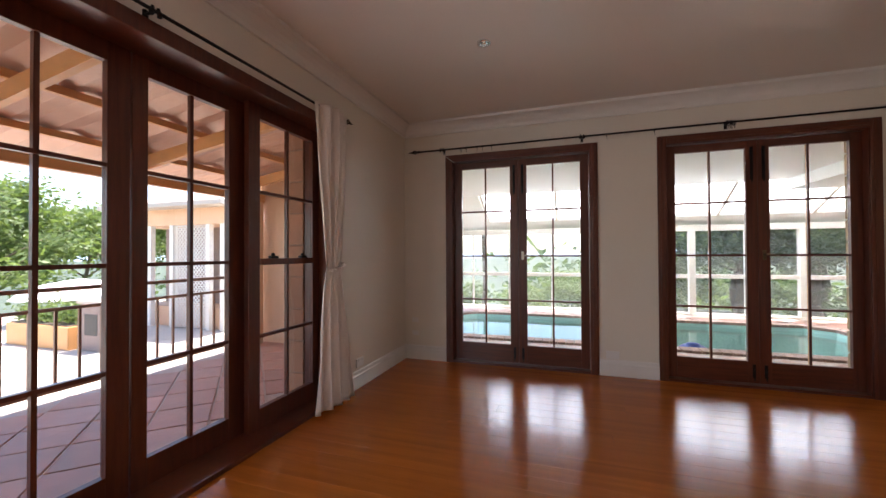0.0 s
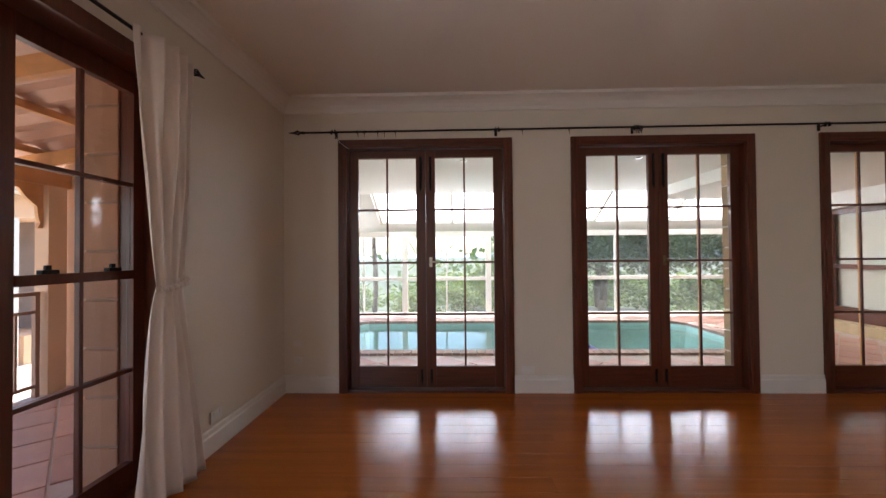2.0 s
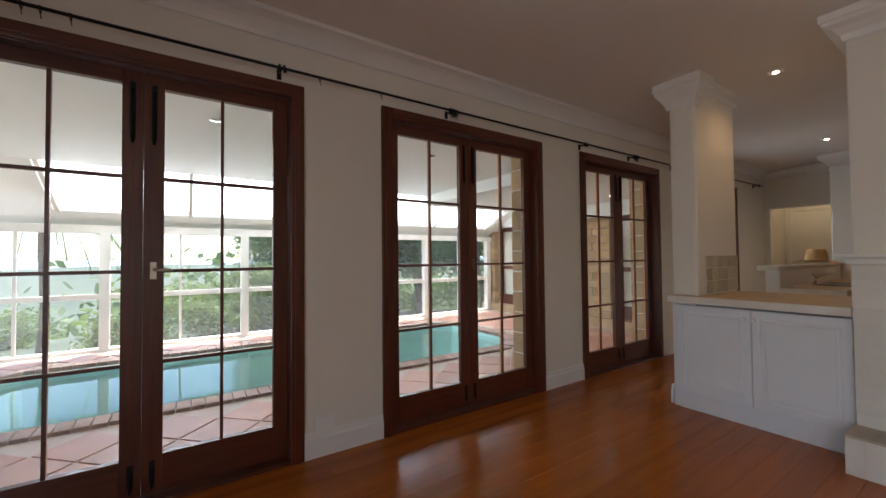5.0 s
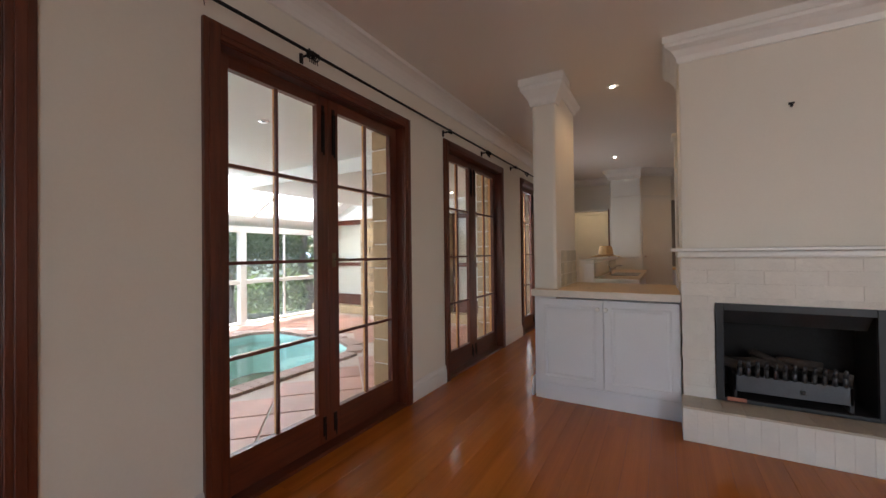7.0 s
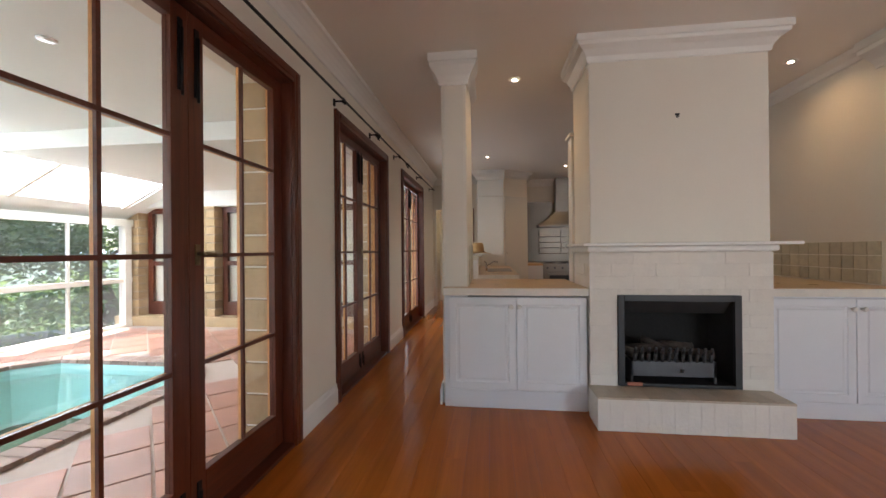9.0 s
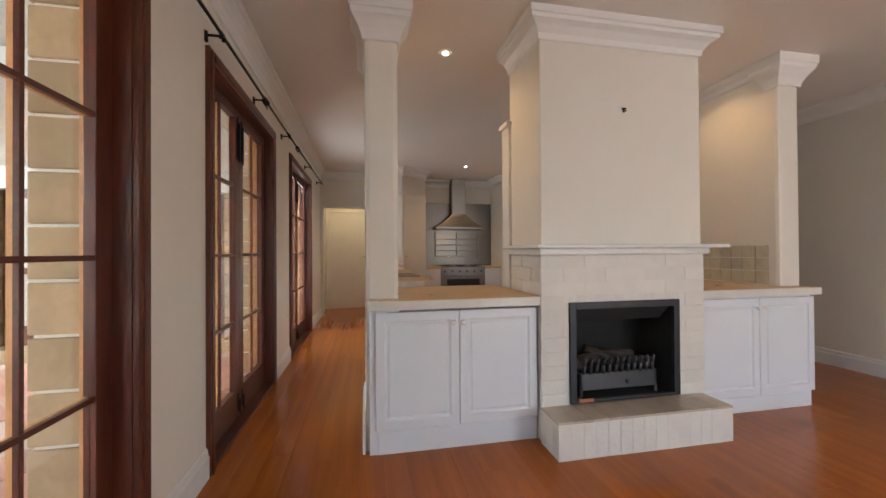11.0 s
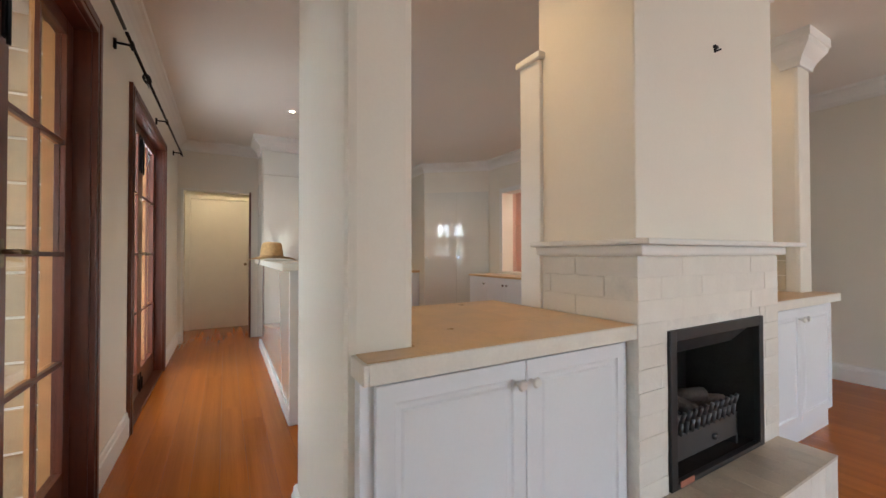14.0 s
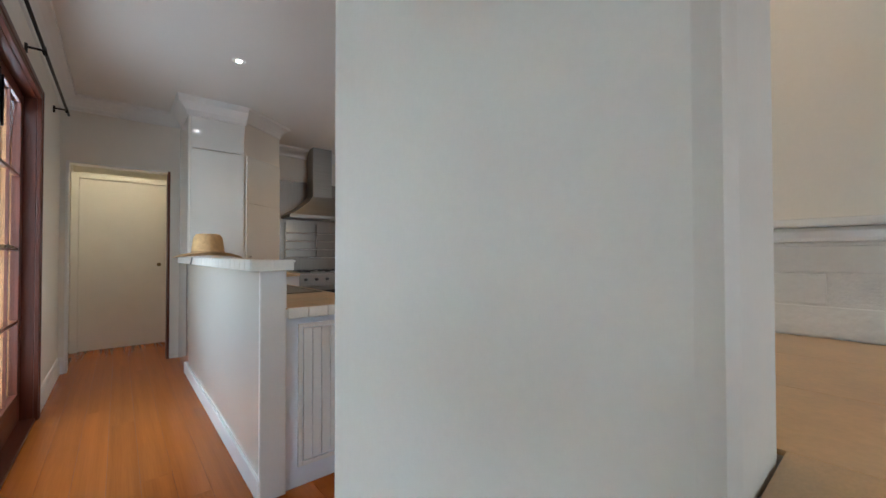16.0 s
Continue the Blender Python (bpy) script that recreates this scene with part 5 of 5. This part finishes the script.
def tree(name, x, y, z, height, spread, seed, mat, leaves, leaf, low=0.35, label="leafy green tree"):
    """Tapered trunk, limbs, and a crown of leaf clumps with gaps."""
    rnd = random.Random(seed)
    ob = thing(name, (x, y, z), label, "tree", "trees round the house")
    bm = bmesh.new()
    p, r = Vector((x, y, z)), 0.035 * height ** 0.8
    tips = []
    for i in range(5):
        q = p + Vector((rnd.uniform(-0.12, 0.12) * height * 0.3, rnd.uniform(-0.12, 0.12) * height * 0.3, height * 0.15))
        tube(bm, p, q, r, r * 0.82, 8)
        p, r = q, r * 0.82
        if i >= 1:
            for k in range(3):
                a = rnd.uniform(0, 2 * math.pi)
                l = spread * rnd.uniform(0.45, 0.95)
                e = p + Vector((math.cos(a) * l, math.sin(a) * l, l * rnd.uniform(0.2, 0.7)))
                m = p.lerp(e, 0.5) + Vector((0, 0, l * 0.08))
                tube(bm, p, m, r * 0.5, r * 0.32, 6)
                tube(bm, m, e, r * 0.32, r * 0.12, 5)
                tips += [e, m.lerp(e, 0.6)]
    tips.append(p)
    part("trunk", bm, BARK, ob)
    while len(tips) < 34:
        a, u = rnd.uniform(0, 2 * math.pi), rnd.random()
        l = spread * math.sqrt(rnd.random())
        tips.append(Vector((x + math.cos(a) * l, y + math.sin(a) * l, z + height * (low + (1.0 - low) * u * (1 - 0.35 * (l / spread) ** 2)))))
    co, fc = [], []
    for i in range(leaves):
        c = tips[rnd.randrange(len(tips))]
        rad = spread * 0.30
        o = Vector((rnd.gauss(0, 1), rnd.gauss(0, 1), rnd.gauss(0, 0.6)))
        c = c + o * rad * 0.5
        u = Vector((rnd.gauss(0, 1), rnd.gauss(0, 1), rnd.gauss(0, 0.5))).normalized()
        w = u.cross(Vector((rnd.gauss(0, 1), rnd.gauss(0, 1), rnd.gauss(0, 1)))).normalized()
        s = leaf * rnd.uniform(0.6, 1.3)
        k = len(co)
        co += [c - u * s, c + w * s * 0.42, c + u * s, c - w * s * 0.42]
        fc.append((k, k + 1, k + 2, k + 3))
    me = bpy.data.meshes.new("crown")
    me.from_pydata([tuple(v) for v in co], [], fc)
    me.materials.append(mat)
    cr = new("crown", me)
    cr.parent = ob
    cr.matrix_parent_inverse = BASE[ob.name].inverted()
    return ob


for i, (x, y, h, s) in enumerate([(5.2, 14.0, 6.0, 2.2), (7.0, 13.4, 6.5, 2.4), (9.0, 13.0, 7.0, 2.6), (3.6, 16.5, 5.5, 2.4), (11.0, 13.5, 8.0, 3.0), (6.2, 16.5, 7.5, 2.8), (8.6, 17, 8, 3), (12.5, 11.0, 7.0, 2.8), (10.0, 11.4, 6.0, 2.2)]):
    tree("tree", x, y, -1.2, h, s, 20 + i, LEAF_DARK, 15000, 0.075, 0.05, "dense dark green bushland tree")
for i, (x, y, h, s) in enumerate([(1.6, 14.5, 2.3, 1.3), (2.9, 14.2, 3.0, 1.4), (-0.6, 14.0, 1.7, 1.1), (0.6, 17.5, 2.0, 1.6), (-4.0, 15.5, 1.5, 1.3), (3.2, 17.5, 4.2, 1.8)]):
    tree("shrub", x, y, -1.6, h, s, 60 + i, LEAF, 9000, 0.05, 0.1, "bright green shrub on the slope")


def palm(x, y, z, height, seed):
    """Slim trunk with arching feather fronds."""
    rnd = random.Random(seed)
    ob = thing("palm_tree", (x, y, z), "slim palm with drooping feather fronds", "tree")
    bm = bmesh.new()
    p = Vector((x, y, z))
    for i in range(8):
        q = p + Vector((0.03 * math.sin(i), 0.02, height / 8))
        tube(bm, p, q, 0.085 - 0.004 * i, 0.080 - 0.004 * i, 8)
        p = q
    part("trunk", bm, BARK, ob)
    for k in range(15):
        a = 2 * math.pi * k / 15 + rnd.uniform(-0.2, 0.2)
        lift, l = rnd.uniform(0.1, 0.9), rnd.uniform(1.3, 1.9)
        out = Vector((math.cos(a), math.sin(a), 0))
        side = Vector((-out.y, out.x, 0))
        pts = [p + out * (l * u) + Vector((0, 0, lift * u - 1.5 * u * u)) for u in [i / 10 for i in range(11)]]
        bm = bmesh.new()
        for c, d in zip(pts, pts[1:]):
            tube(bm, c, d, 0.010, 0.007, 4)
        for i in range(1, 11):
            for f in (0.0, 0.33, 0.66):
                c = pts[i - 1].lerp(pts[i], f)
                for sg in (-1, 1):
                    tip = c + side * sg * 0.32 * math.sin(math.pi * (i + f) / 11.5) + out * 0.12 + Vector((0, 0, -0.14))
                    w = out * 0.016
                    vs = [bm.verts.new(v) for v in (c - w, c + w, c.lerp(tip, 0.6) + w, tip, c.lerp(tip, 0.6) - w)]
                    bm.faces.new(vs)
        part("frond", bm, LEAF_DARK, ob)


palm(-1.75, 11.6, -1.2, 3.5, 7)
for i, (x, y, h, s) in enumerate([(-20.0, 9.0, 5.6, 3.6), (-24.0, 14.0, 5.4, 3.8), (-23.0, 5.5, 4.6, 3.4), (-20.0, 18.5, 4.2, 3.0)]):
    tree("tree", x, y, -1.6, h, s, 120 + i, LEAF, 17000, 0.13, 0.2, "broad bright green tree beyond the court")

# far ridges, with the blue of distance haze put into their colour
def far_hills():
    co, fc = [], []
    n = 180
    for i in range(n + 1):
        a = 0.1 * math.pi + 1.1 * math.pi * i / n
        rise = noise.noise(Vector((a * 4, 0, 3))) + 0.4 * noise.noise(Vector((a * 13, 2, 0)))
        for r, z in ((1500, -70), (1750, 4 + 20 * rise), (2100, -70)):
            co.append((2 + r * math.cos(a), 4 + r * math.sin(a), z))
    for i in range(n):
        for k in (0, 1):
            q = 3 * i + k
            fc.append((q, q + 3, q + 4, q + 1))
    me = bpy.data.meshes.new("backdrop_hills")
    me.from_pydata(co, [], fc)
    me.materials.append(material("hazy_hills", (0.34, 0.44, 0.55), 0.95, vary=0.12, scale=0.004, fine=0.05))
    tagged(new("backdrop_hills", me), "hazy blue forested hills far across the valley", "hills", "", "structure")


far_hills()

# woods on the falling slope
def far_woods():
    rnd = random.Random(77)
    co, fc = [], []
    for k in range(520):
        a = rnd.uniform(0.15 * math.pi, 1.15 * math.pi)
        r = 21 + 120 * rnd.random() ** 1.6
        cx, cy = 2 + r * math.cos(a), 4 + r * math.sin(a)
        if cx < -3 and r < 34:
            continue
        base = -0.75 - min(40, (r - 14) * 0.22)
        size = rnd.uniform(1.4, 2.6) * (1 + r * 0.008)
        leaf = 0.20 + r * 0.006
        for j in range(75):
            c = Vector((cx + rnd.gauss(0, size * 0.5), cy + rnd.gauss(0, size * 0.5), base + size * 0.7 + rnd.gauss(0, size * 0.4)))
            u = Vector((rnd.gauss(0, 1), rnd.gauss(0, 1), rnd.gauss(0, 0.6))).normalized() * leaf * rnd.uniform(0.6, 1.4)
            w = u.cross(Vector((rnd.gauss(0, 1), rnd.gauss(0, 1), rnd.gauss(0, 1)))).normalized() * leaf * 0.5
            n0 = len(co)
            co += [tuple(c - u), tuple(c + w), tuple(c + u), tuple(c - w)]
            fc.append((n0, n0 + 1, n0 + 2, n0 + 3))
    me = bpy.data.meshes.new("far_woods")
    me.from_pydata(co, [], fc)
    me.materials.append(LEAF_DARK)
    tagged(new("far_woods", me), "distant green woodland covering the falling slope", "woodland", "", "stuff")


far_woods()

# garden house with lattice
gh = thing("garden_house", (-8.5, 9.5, -0.6), "peach and white garden house with lattice screen", "house")
part("wall", boxes((-9.8, -6.5, 7.75, 11.5, -0.60, -0.1)), PEACH, gh)
part("fascia", boxes((-9.8, -6.5, 7.55, 11.5, 1.95, 2.35), bevel=0.01), PEACH, gh)
for x, y in ((-9.75, 7.65), (-9.0, 7.62), (-8.2, 7.6), (-6.55, 7.6), (-6.55, 9.5), (-6.55, 11.4), (-7.0, 7.6)):
    part("post", boxes((x - 0.06, x + 0.06, y - 0.06, y + 0.06, -0.6, 1.95), bevel=0.006), FRAME_WHITE, gh)
# shade behind the lattice is put into this wall's brown base colour
part("rear_wall", boxes((-9.7, -6.6, 8.5, 8.6, -0.6, 1.95)), material("garden_house_shade", (0.30, 0.22, 0.18), 0.8, vary=0.12, scale=3), gh, "inner wall with the shade behind the lattice put into its brown")
bm = bmesh.new()
prism(bm, [(-10.2, 7.1), (-6.1, 7.1), (-6.1, 12.0), (-10.2, 12.0)], 2.35, 2.45)
apex = bm.verts.new((-8.2, 9.5, 3.2))
c4 = [bm.verts.new(p) for p in ((-10.2, 7.1, 2.452), (-6.1, 7.1, 2.452), (-6.1, 12.0, 2.452), (-10.2, 12.0, 2.452))]
for i in range(4):
    bm.faces.new((c4[i], c4[(i + 1) % 4], apex))
part("roof", bm, CONCRETE, gh, "low hipped metal roof")


def lattice(x0, x1, y, z0, z1, step):
    bm = bmesh.new()
    w = x1 - x0
    h = z1 - z0
    r = 0.012
    for sgn in (1, -1):
        k = -int(h / step) - 1
        while k * step < w + h:
            s = k * step
            a, b = (s, 0.0), (s + h, h)
            # clip the diagonal to the frame
            ua, ub = max(0, -s), min(h, w - s)
            if ub > ua + 0.01:
                pts = [(s + u, u) for u in (ua, ub)]
                if sgn < 0:
                    pts = [(w - q[0], q[1]) for q in pts]
                (xa, za), (xb, zb) = pts
                dx, dz = xb - xa, zb - za
                l = math.hypot(dx, dz)
                ox, oz = -dz / l * r, dx / l * r
                yy = y + (0.006 if sgn > 0 else -0.006)
                vs = [bm.verts.new((x0 + px, yy + t, z0 + pz)) for t in (-0.005, 0.005) for px, pz in ((xa + ox, za + oz), (xb + ox, zb + oz), (xb - ox, zb - oz), (xa - ox, za - oz))]
                for q in ((0, 1, 2, 3), (7, 6, 5, 4), (0, 4, 5, 1), (1, 5, 6, 2), (2, 6, 7, 3), (3, 7, 4, 0)):
                    bm.faces.new([vs[i] for i in q])
            k += 1
    return bm


part("lattice", lattice(-8.14, -7.06, 7.6, -0.58, 1.95, 0.105), FRAME_WHITE, gh, "white diamond lattice screen")

gh.location.x -= 0.55

# court: planter trough, barbecue, low white shade
pl = thing("planter", (-9.4, 5.5, -0.6), "long orange planter trough with low shrubs", "planter")
part("trough", boxes((-10.4, -8.4, 5.3, 5.8, -0.60, -0.16), bevel=0.02), ORANGE, pl)
part("soil", boxes((-10.35, -8.45, 5.35, 5.75, -0.158, -0.14)), BARK, pl)
for i, x in enumerate((-10.1, -9.5, -8.8)):
    rnd = random.Random(300 + i)
    co, fc = [], []
    for k in range(500):
        c = Vector((x + rnd.gauss(0, 0.16), 5.55 + rnd.gauss(0, 0.10), -0.10 + abs(rnd.gauss(0, 0.16))))
        u = Vector((rnd.gauss(0, 1), rnd.gauss(0, 1), rnd.gauss(0, 1))).normalized() * 0.05
        w = u.cross(Vector((rnd.gauss(0, 1), rnd.gauss(0, 1), rnd.gauss(0, 1)))).normalized() * 0.02
        n0 = len(co)
        co += [tuple(c - u), tuple(c + w), tuple(c + u), tuple(c - w)]
        fc.append((n0, n0 + 1, n0 + 2, n0 + 3))
    me = bpy.data.meshes.new("shrub")
    me.from_pydata(co, [], fc)
    me.materials.append(LEAF)
    sh = new("planting", me)
    sh.parent = pl
    sh.matrix_parent_inverse = BASE[pl.name].inverted()
bb = thing("barbecue", (-7.9, 5.6, -0.6), "grey brick barbecue on the court, a dark plate for its shaded opening", "barbecue")
part("body", boxes((-8.2, -7.6, 5.4, 5.9, -0.60, 0.30), bevel=0.015), material("bbq_render", (0.30, 0.22, 0.19), 0.8, vary=0.15, scale=5, bump=0.2), bb)
# near-black plate on the solid front, drawn for the shade of a recess
part("opening", boxes((-8.08, -7.72, 5.392, 5.402, -0.30, 0.10)), DARK, bb)
part("slab", boxes((-8.26, -7.54, 5.35, 5.95, 0.30, 0.36), bevel=0.01), CONCRETE, bb)
um = thing("shade_canopy", (-12.3, 7.6, -0.6), "low white shade canopy on a pole", "canopy")
part("canopy", lathe(bmesh.new(), (-12.3, 7.6, 0.0), [(1.35, 0.10), (1.38, 0.06), (1.2, 0.24), (0.8, 0.42), (0.35, 0.52), (0.04, 0.56)], 16), PLASTIC, um)
part("pole", tube(bmesh.new(), (-12.3, 7.6, -0.6), (-12.3, 7.6, 0.5), 0.03, 0.03, 8), RAIL, um)

# scalloped brackets and valance on the verandah


def fretwork(name, y, side):
    """Curved bracket between post and eave beam, with a scalloped lower edge."""
    bm = bmesh.new()
    pts = [(0.0, 0.0), (0.0, -0.42)]
    for k in range(13):
        u = k / 12
        a = u * math.pi / 2
        r = 1.0 - 0.07 * abs(math.sin(3 * math.pi * u))
        pts.append((0.42 * (1 - math.cos(a) * r) if k else 0.05, -0.42 * (1 - math.sin(a) * r)))
    pts.append((0.42, 0.0))
    f = [bm.verts.new((-3.575, y + side * p, 1.96 + q)) for p, q in pts]
    g = [bm.verts.new((-3.545, y + side * p, 1.96 + q)) for p, q in pts]
    bm.faces.new(f)
    bm.faces.new(g[::-1])
    for i in range(len(f)):
        j = (i + 1) % len(f)
        bm.faces.new((f[i], f[j], g[j], g[i]))
    part(name, bm, ORANGE, vr, "scalloped orange timber bracket")


fretwork("bracket", 4.85, -1)
fretwork("bracket", -1.15, 1)

# ---- pieces: boards, tiles, bricks, blocks ----
random.seed(11)
floor_ob = bpy.data.objects["floor"]
W = 0.132
board_meshes = {}
count = 0
y = YS
while y < YN:
    w = min(W, YN + 0.0 - y)
    x = XW - 0.05 - random.uniform(0, 2.0)
    while x < 10.25:
        l = random.choice((1.8, 2.4, 3.0, 3.6))
        x0, x1 = max(x, XW - 0.08), min(x + l, 10.28)
        if x1 - x0 > 0.05:
            key = (round(w, 3), round(l, 1))
            if key not in board_meshes:
                board_meshes[key] = mesh_of("floorboard", boxes((0, 1.0, 0.0006, key[0] - 0.0006, -0.005, 0.0)), BOARD)
            piece("floorboard", board_meshes[key], Matrix.Translation((x0 + 0.0005, y, 0)) @ Matrix.Diagonal((x1 - x0 - 0.001, 1, 1, 1)), floor_ob)
        x += l
    y += W

# painted bricks of the fireplace
BH, BL = 0.088, 0.30
brick_cache = {}


def brick(parent, x, y0, y1, z0, z1, mat=PAINTED_BRICK, depth=0.02, face="x"):
    key = (round(y1 - y0, 3), round(z1 - z0, 3), mat.name, depth)
    if key not in brick_cache:
        brick_cache[key] = mesh_of("brick", boxes((0, depth, 0.0006, key[0] - 0.0006, 0.0006, key[1] - 0.0006), bevel=0.0016), mat)
    rot = Matrix.Identity(4)
    if face == "north":
        rot = Matrix.Rotation(-math.pi / 2, 4, "Z")
        piece("brick", brick_cache[key], Matrix.Translation((x, y0, z0)) @ rot, parent)
    elif face == "south":
        piece("brick", brick_cache[key], Matrix.Translation((x, y0, z0)) @ Matrix.Rotation(math.pi / 2, 4, "Z"), parent)
    else:
        piece("brick", brick_cache[key], Matrix.Translation((x + random.uniform(0, 0.002), y0, z0)), parent)


row = 0
z = HZ
while z < 1.165 - 0.01:
    z1 = min(z + BH, 1.165)
    y = CY0 - (BL / 2 if row % 2 else 0.0)
    while y < CY1 - 0.005:
        a, b = max(y, CY0), min(y + BL, CY1)
        for p, q in ((a, min(b, FB[0])), (max(a, FB[1]), b)) if z < FB[3] - 0.02 else ((a, b),):
            if q - p > 0.03:
                brick(fireplace, CX, p, q, z, z1)
        y += BL
    # north return of the chimney, seen from the hall side
    x = CX + 0.002 + (0.15 if row % 2 else 0.0)
    while x < 4.19:
        x1 = min(x + BL, 4.20)
        if z > 0.90:
            key = (round(x1 - x, 3), round(z1 - z, 3))
            me = mesh_of("brick", boxes((0, x1 - x - 0.005, 0, 0.014, 0.0025, z1 - z - 0.0025), bevel=0.003), PAINTED_BRICK)
            piece("brick", me, Matrix.Translation((x, CY1 - 0.014, z)), fireplace)
        x += BL
    z, row = z1, row + 1
# hearth: soldier bricks and tile top
n = 15
bw = (HY1 - HY0) / n
for i in range(n):
    brick(hearth, HX, HY0 + i * bw, HY0 + (i + 1) * bw, 0.0, HZ)
side_me = mesh_of("brick", boxes((0, 0.072, 0, 0.014, 0.0025, HZ - 0.0025), bevel=0.003), PAINTED_BRICK)
for i in range(3):
    piece("brick", side_me, Matrix.Translation((HX + 0.002 + i * 0.076, HY1 - 0.014, 0)), hearth)
    piece("brick", side_me, Matrix.Translation((HX + 0.002 + i * 0.076, HY0, 0)), hearth)
n = 11
tw = (HY1 - HY0) / n
ht = mesh_of("tile", boxes((0, CX - HX - 0.001, 0.0008, tw - 0.0008, 0, 0.014), bevel=0.0015), HEARTH_TILE)
for i in range(n):
    piece("tile", ht, Matrix.Translation((HX, HY0 + i * tw, HZ)), hearth)

# wall tiles on the nib walls
tile_s = mesh_of("wall_tile", boxes((0.003, 0.103, -0.007, 0.0, 0.003, 0.103), bevel=0.003), WALL_TILE)
for nib, y, sgn in (("nib_wall_north", 3.716, 1), ("nib_wall_south", 0.75, -1)):
    nb = bpy.data.objects[nib]
    for i in range(6 if sgn > 0 else 11):
        for j in range(3):
            m = Matrix.Translation((3.93 + i * 0.106, y, 0.918 + j * 0.106))
            if sgn < 0:
                m = Matrix.Translation((3.93 + (i + 1) * 0.106, y, 0.918 + j * 0.106)) @ Matrix.Rotation(math.pi, 4, "Z")
            piece("wall_tile", tile_s, m, nb)

south_wall = bpy.data.objects["wall_kitchen_south"]
for i in range(9):
    for j in range(3):
        piece("wall_tile", tile_s, Matrix.Translation((5.68 + (i + 1) * 0.106, 0.39, 0.872 + j * 0.106)) @ Matrix.Rotation(math.pi, 4, "Z"), south_wall)

# sandstone blocks: door reveals, outer wall, wing piers
SB_H, SB_L = 0.20, 0.40
block_cache = {}


def block(parent, x0, x1, y0, y1, z0, z1, mat=STONE):
    key = (round(x1 - x0, 2), round(y1 - y0, 2), round(z1 - z0, 2), mat.name)
    if key not in block_cache:
        block_cache[key] = mesh_of("stone_block", boxes((0, key[0], 0, key[1], 0.006, key[2] - 0.006), bevel=0.008), mat)
    piece("stone_block", block_cache[key], Matrix.Translation((x0, y0, z0)), parent)


for a, b in DOORS:
    z = TZ
    k = 0
    while z < 2.25:
        z1 = min(z + SB_H, 2.27)
        for x0, x1 in ((a - 0.25 if k % 2 else a - 0.12, a + 0.056), (b - 0.056, b + (0.25 if k % 2 else 0.12))):
            block(wall_north, x0, x1, YN + 0.165, YN + WALL_N + 0.02, z, z1)
        z, k = z1, k + 1
for a, b in PIERS:
    z, k = TZ + 0.16, 0
    while z < 1.98:
        z1 = min(z + SB_H * 0.72, 2.0)
        m = a + (b - a) * (0.62 if k % 2 else 0.38)
        for y0, y1 in ((a, m - 0.006), (m + 0.006, b)):
            block(wing, 6.98, 7.24, y0, y1, z, z1)
        z, k = z1, k + 1
solid("pier_core", boxes((XW - 0.485, XW - 0.301, W_DOOR[1] - 0.028, YN + WALL_N, -0.06, 2.62)), material("pier_mortar", (0.32, 0.20, 0.14), 0.9, vary=0.15, scale=12), "sandstone block pier beside the sliding doors", "wall")
W_BRICK = material("verandah_block", (0.40, 0.20, 0.12), 0.85, vary=0.2, scale=5, per_object=0.12, bump=0.4, bump_scale=22)
z, k = -0.06, 0
while z < 2.6:
    z1 = min(z + 0.27, 2.62)
    block(wall_west, XW - 0.50, XW - 0.302, W_DOOR[1] - 0.035, W_DOOR[1] + (0.40 if k % 2 else 0.25), z, z1, W_BRICK)
    z, k = z1, k + 1

# terracotta tiles, laid on the diagonal by the pool and square on the verandah
tt = 0.40
tile_t = mesh_of("terracotta_tile", boxes((-tt / 2 + 0.008, tt / 2 - 0.008, -tt / 2 + 0.008, tt / 2 - 0.008, -0.02, 0.0), bevel=0.004), TERRACOTTA)


def inside(p):
    n, hit = len(POOL_OUT), False
    big = ring(POOL_OUT, 0.38)
    for i in range(n):
        (xa, ya), (xb, yb) = big[i], big[(i + 1) % n]
        if (ya > p[1]) != (yb > p[1]) and p[0] < (xb - xa) * (p[1] - ya) / (yb - ya) + xa:
            hit = not hit
    return hit


rot = Matrix.Rotation(math.pi / 4, 4, "Z")
for i in range(-30, 50):
    for j in range(-30, 50):
        x = 2 + (i - j) * tt * 0.7071
        y = 7 + (i + j) * tt * 0.7071 - 6
        if -2.4 < x < 6.75 and YN + 0.35 < y < 9.7 and not inside((x, y)):
            piece("terracotta_tile", tile_t, Matrix.Translation((x, y, TZ + random.uniform(-0.001, 0.001))) @ rot, terrace)
vf = bpy.data.objects["verandah_floor"]
for i in range(-14, 24):
    for j in range(-14, 24):
        x = -2.5 + (i - j) * tt * 0.7071
        y = 2 + (i + j) * tt * 0.7071
        if -3.36 < x < XW - 0.55 and 0.6 < y < 5.4:
            piece("terracotta_tile", tile_t, Matrix.Translation((x, y, -0.052)) @ rot, vf)
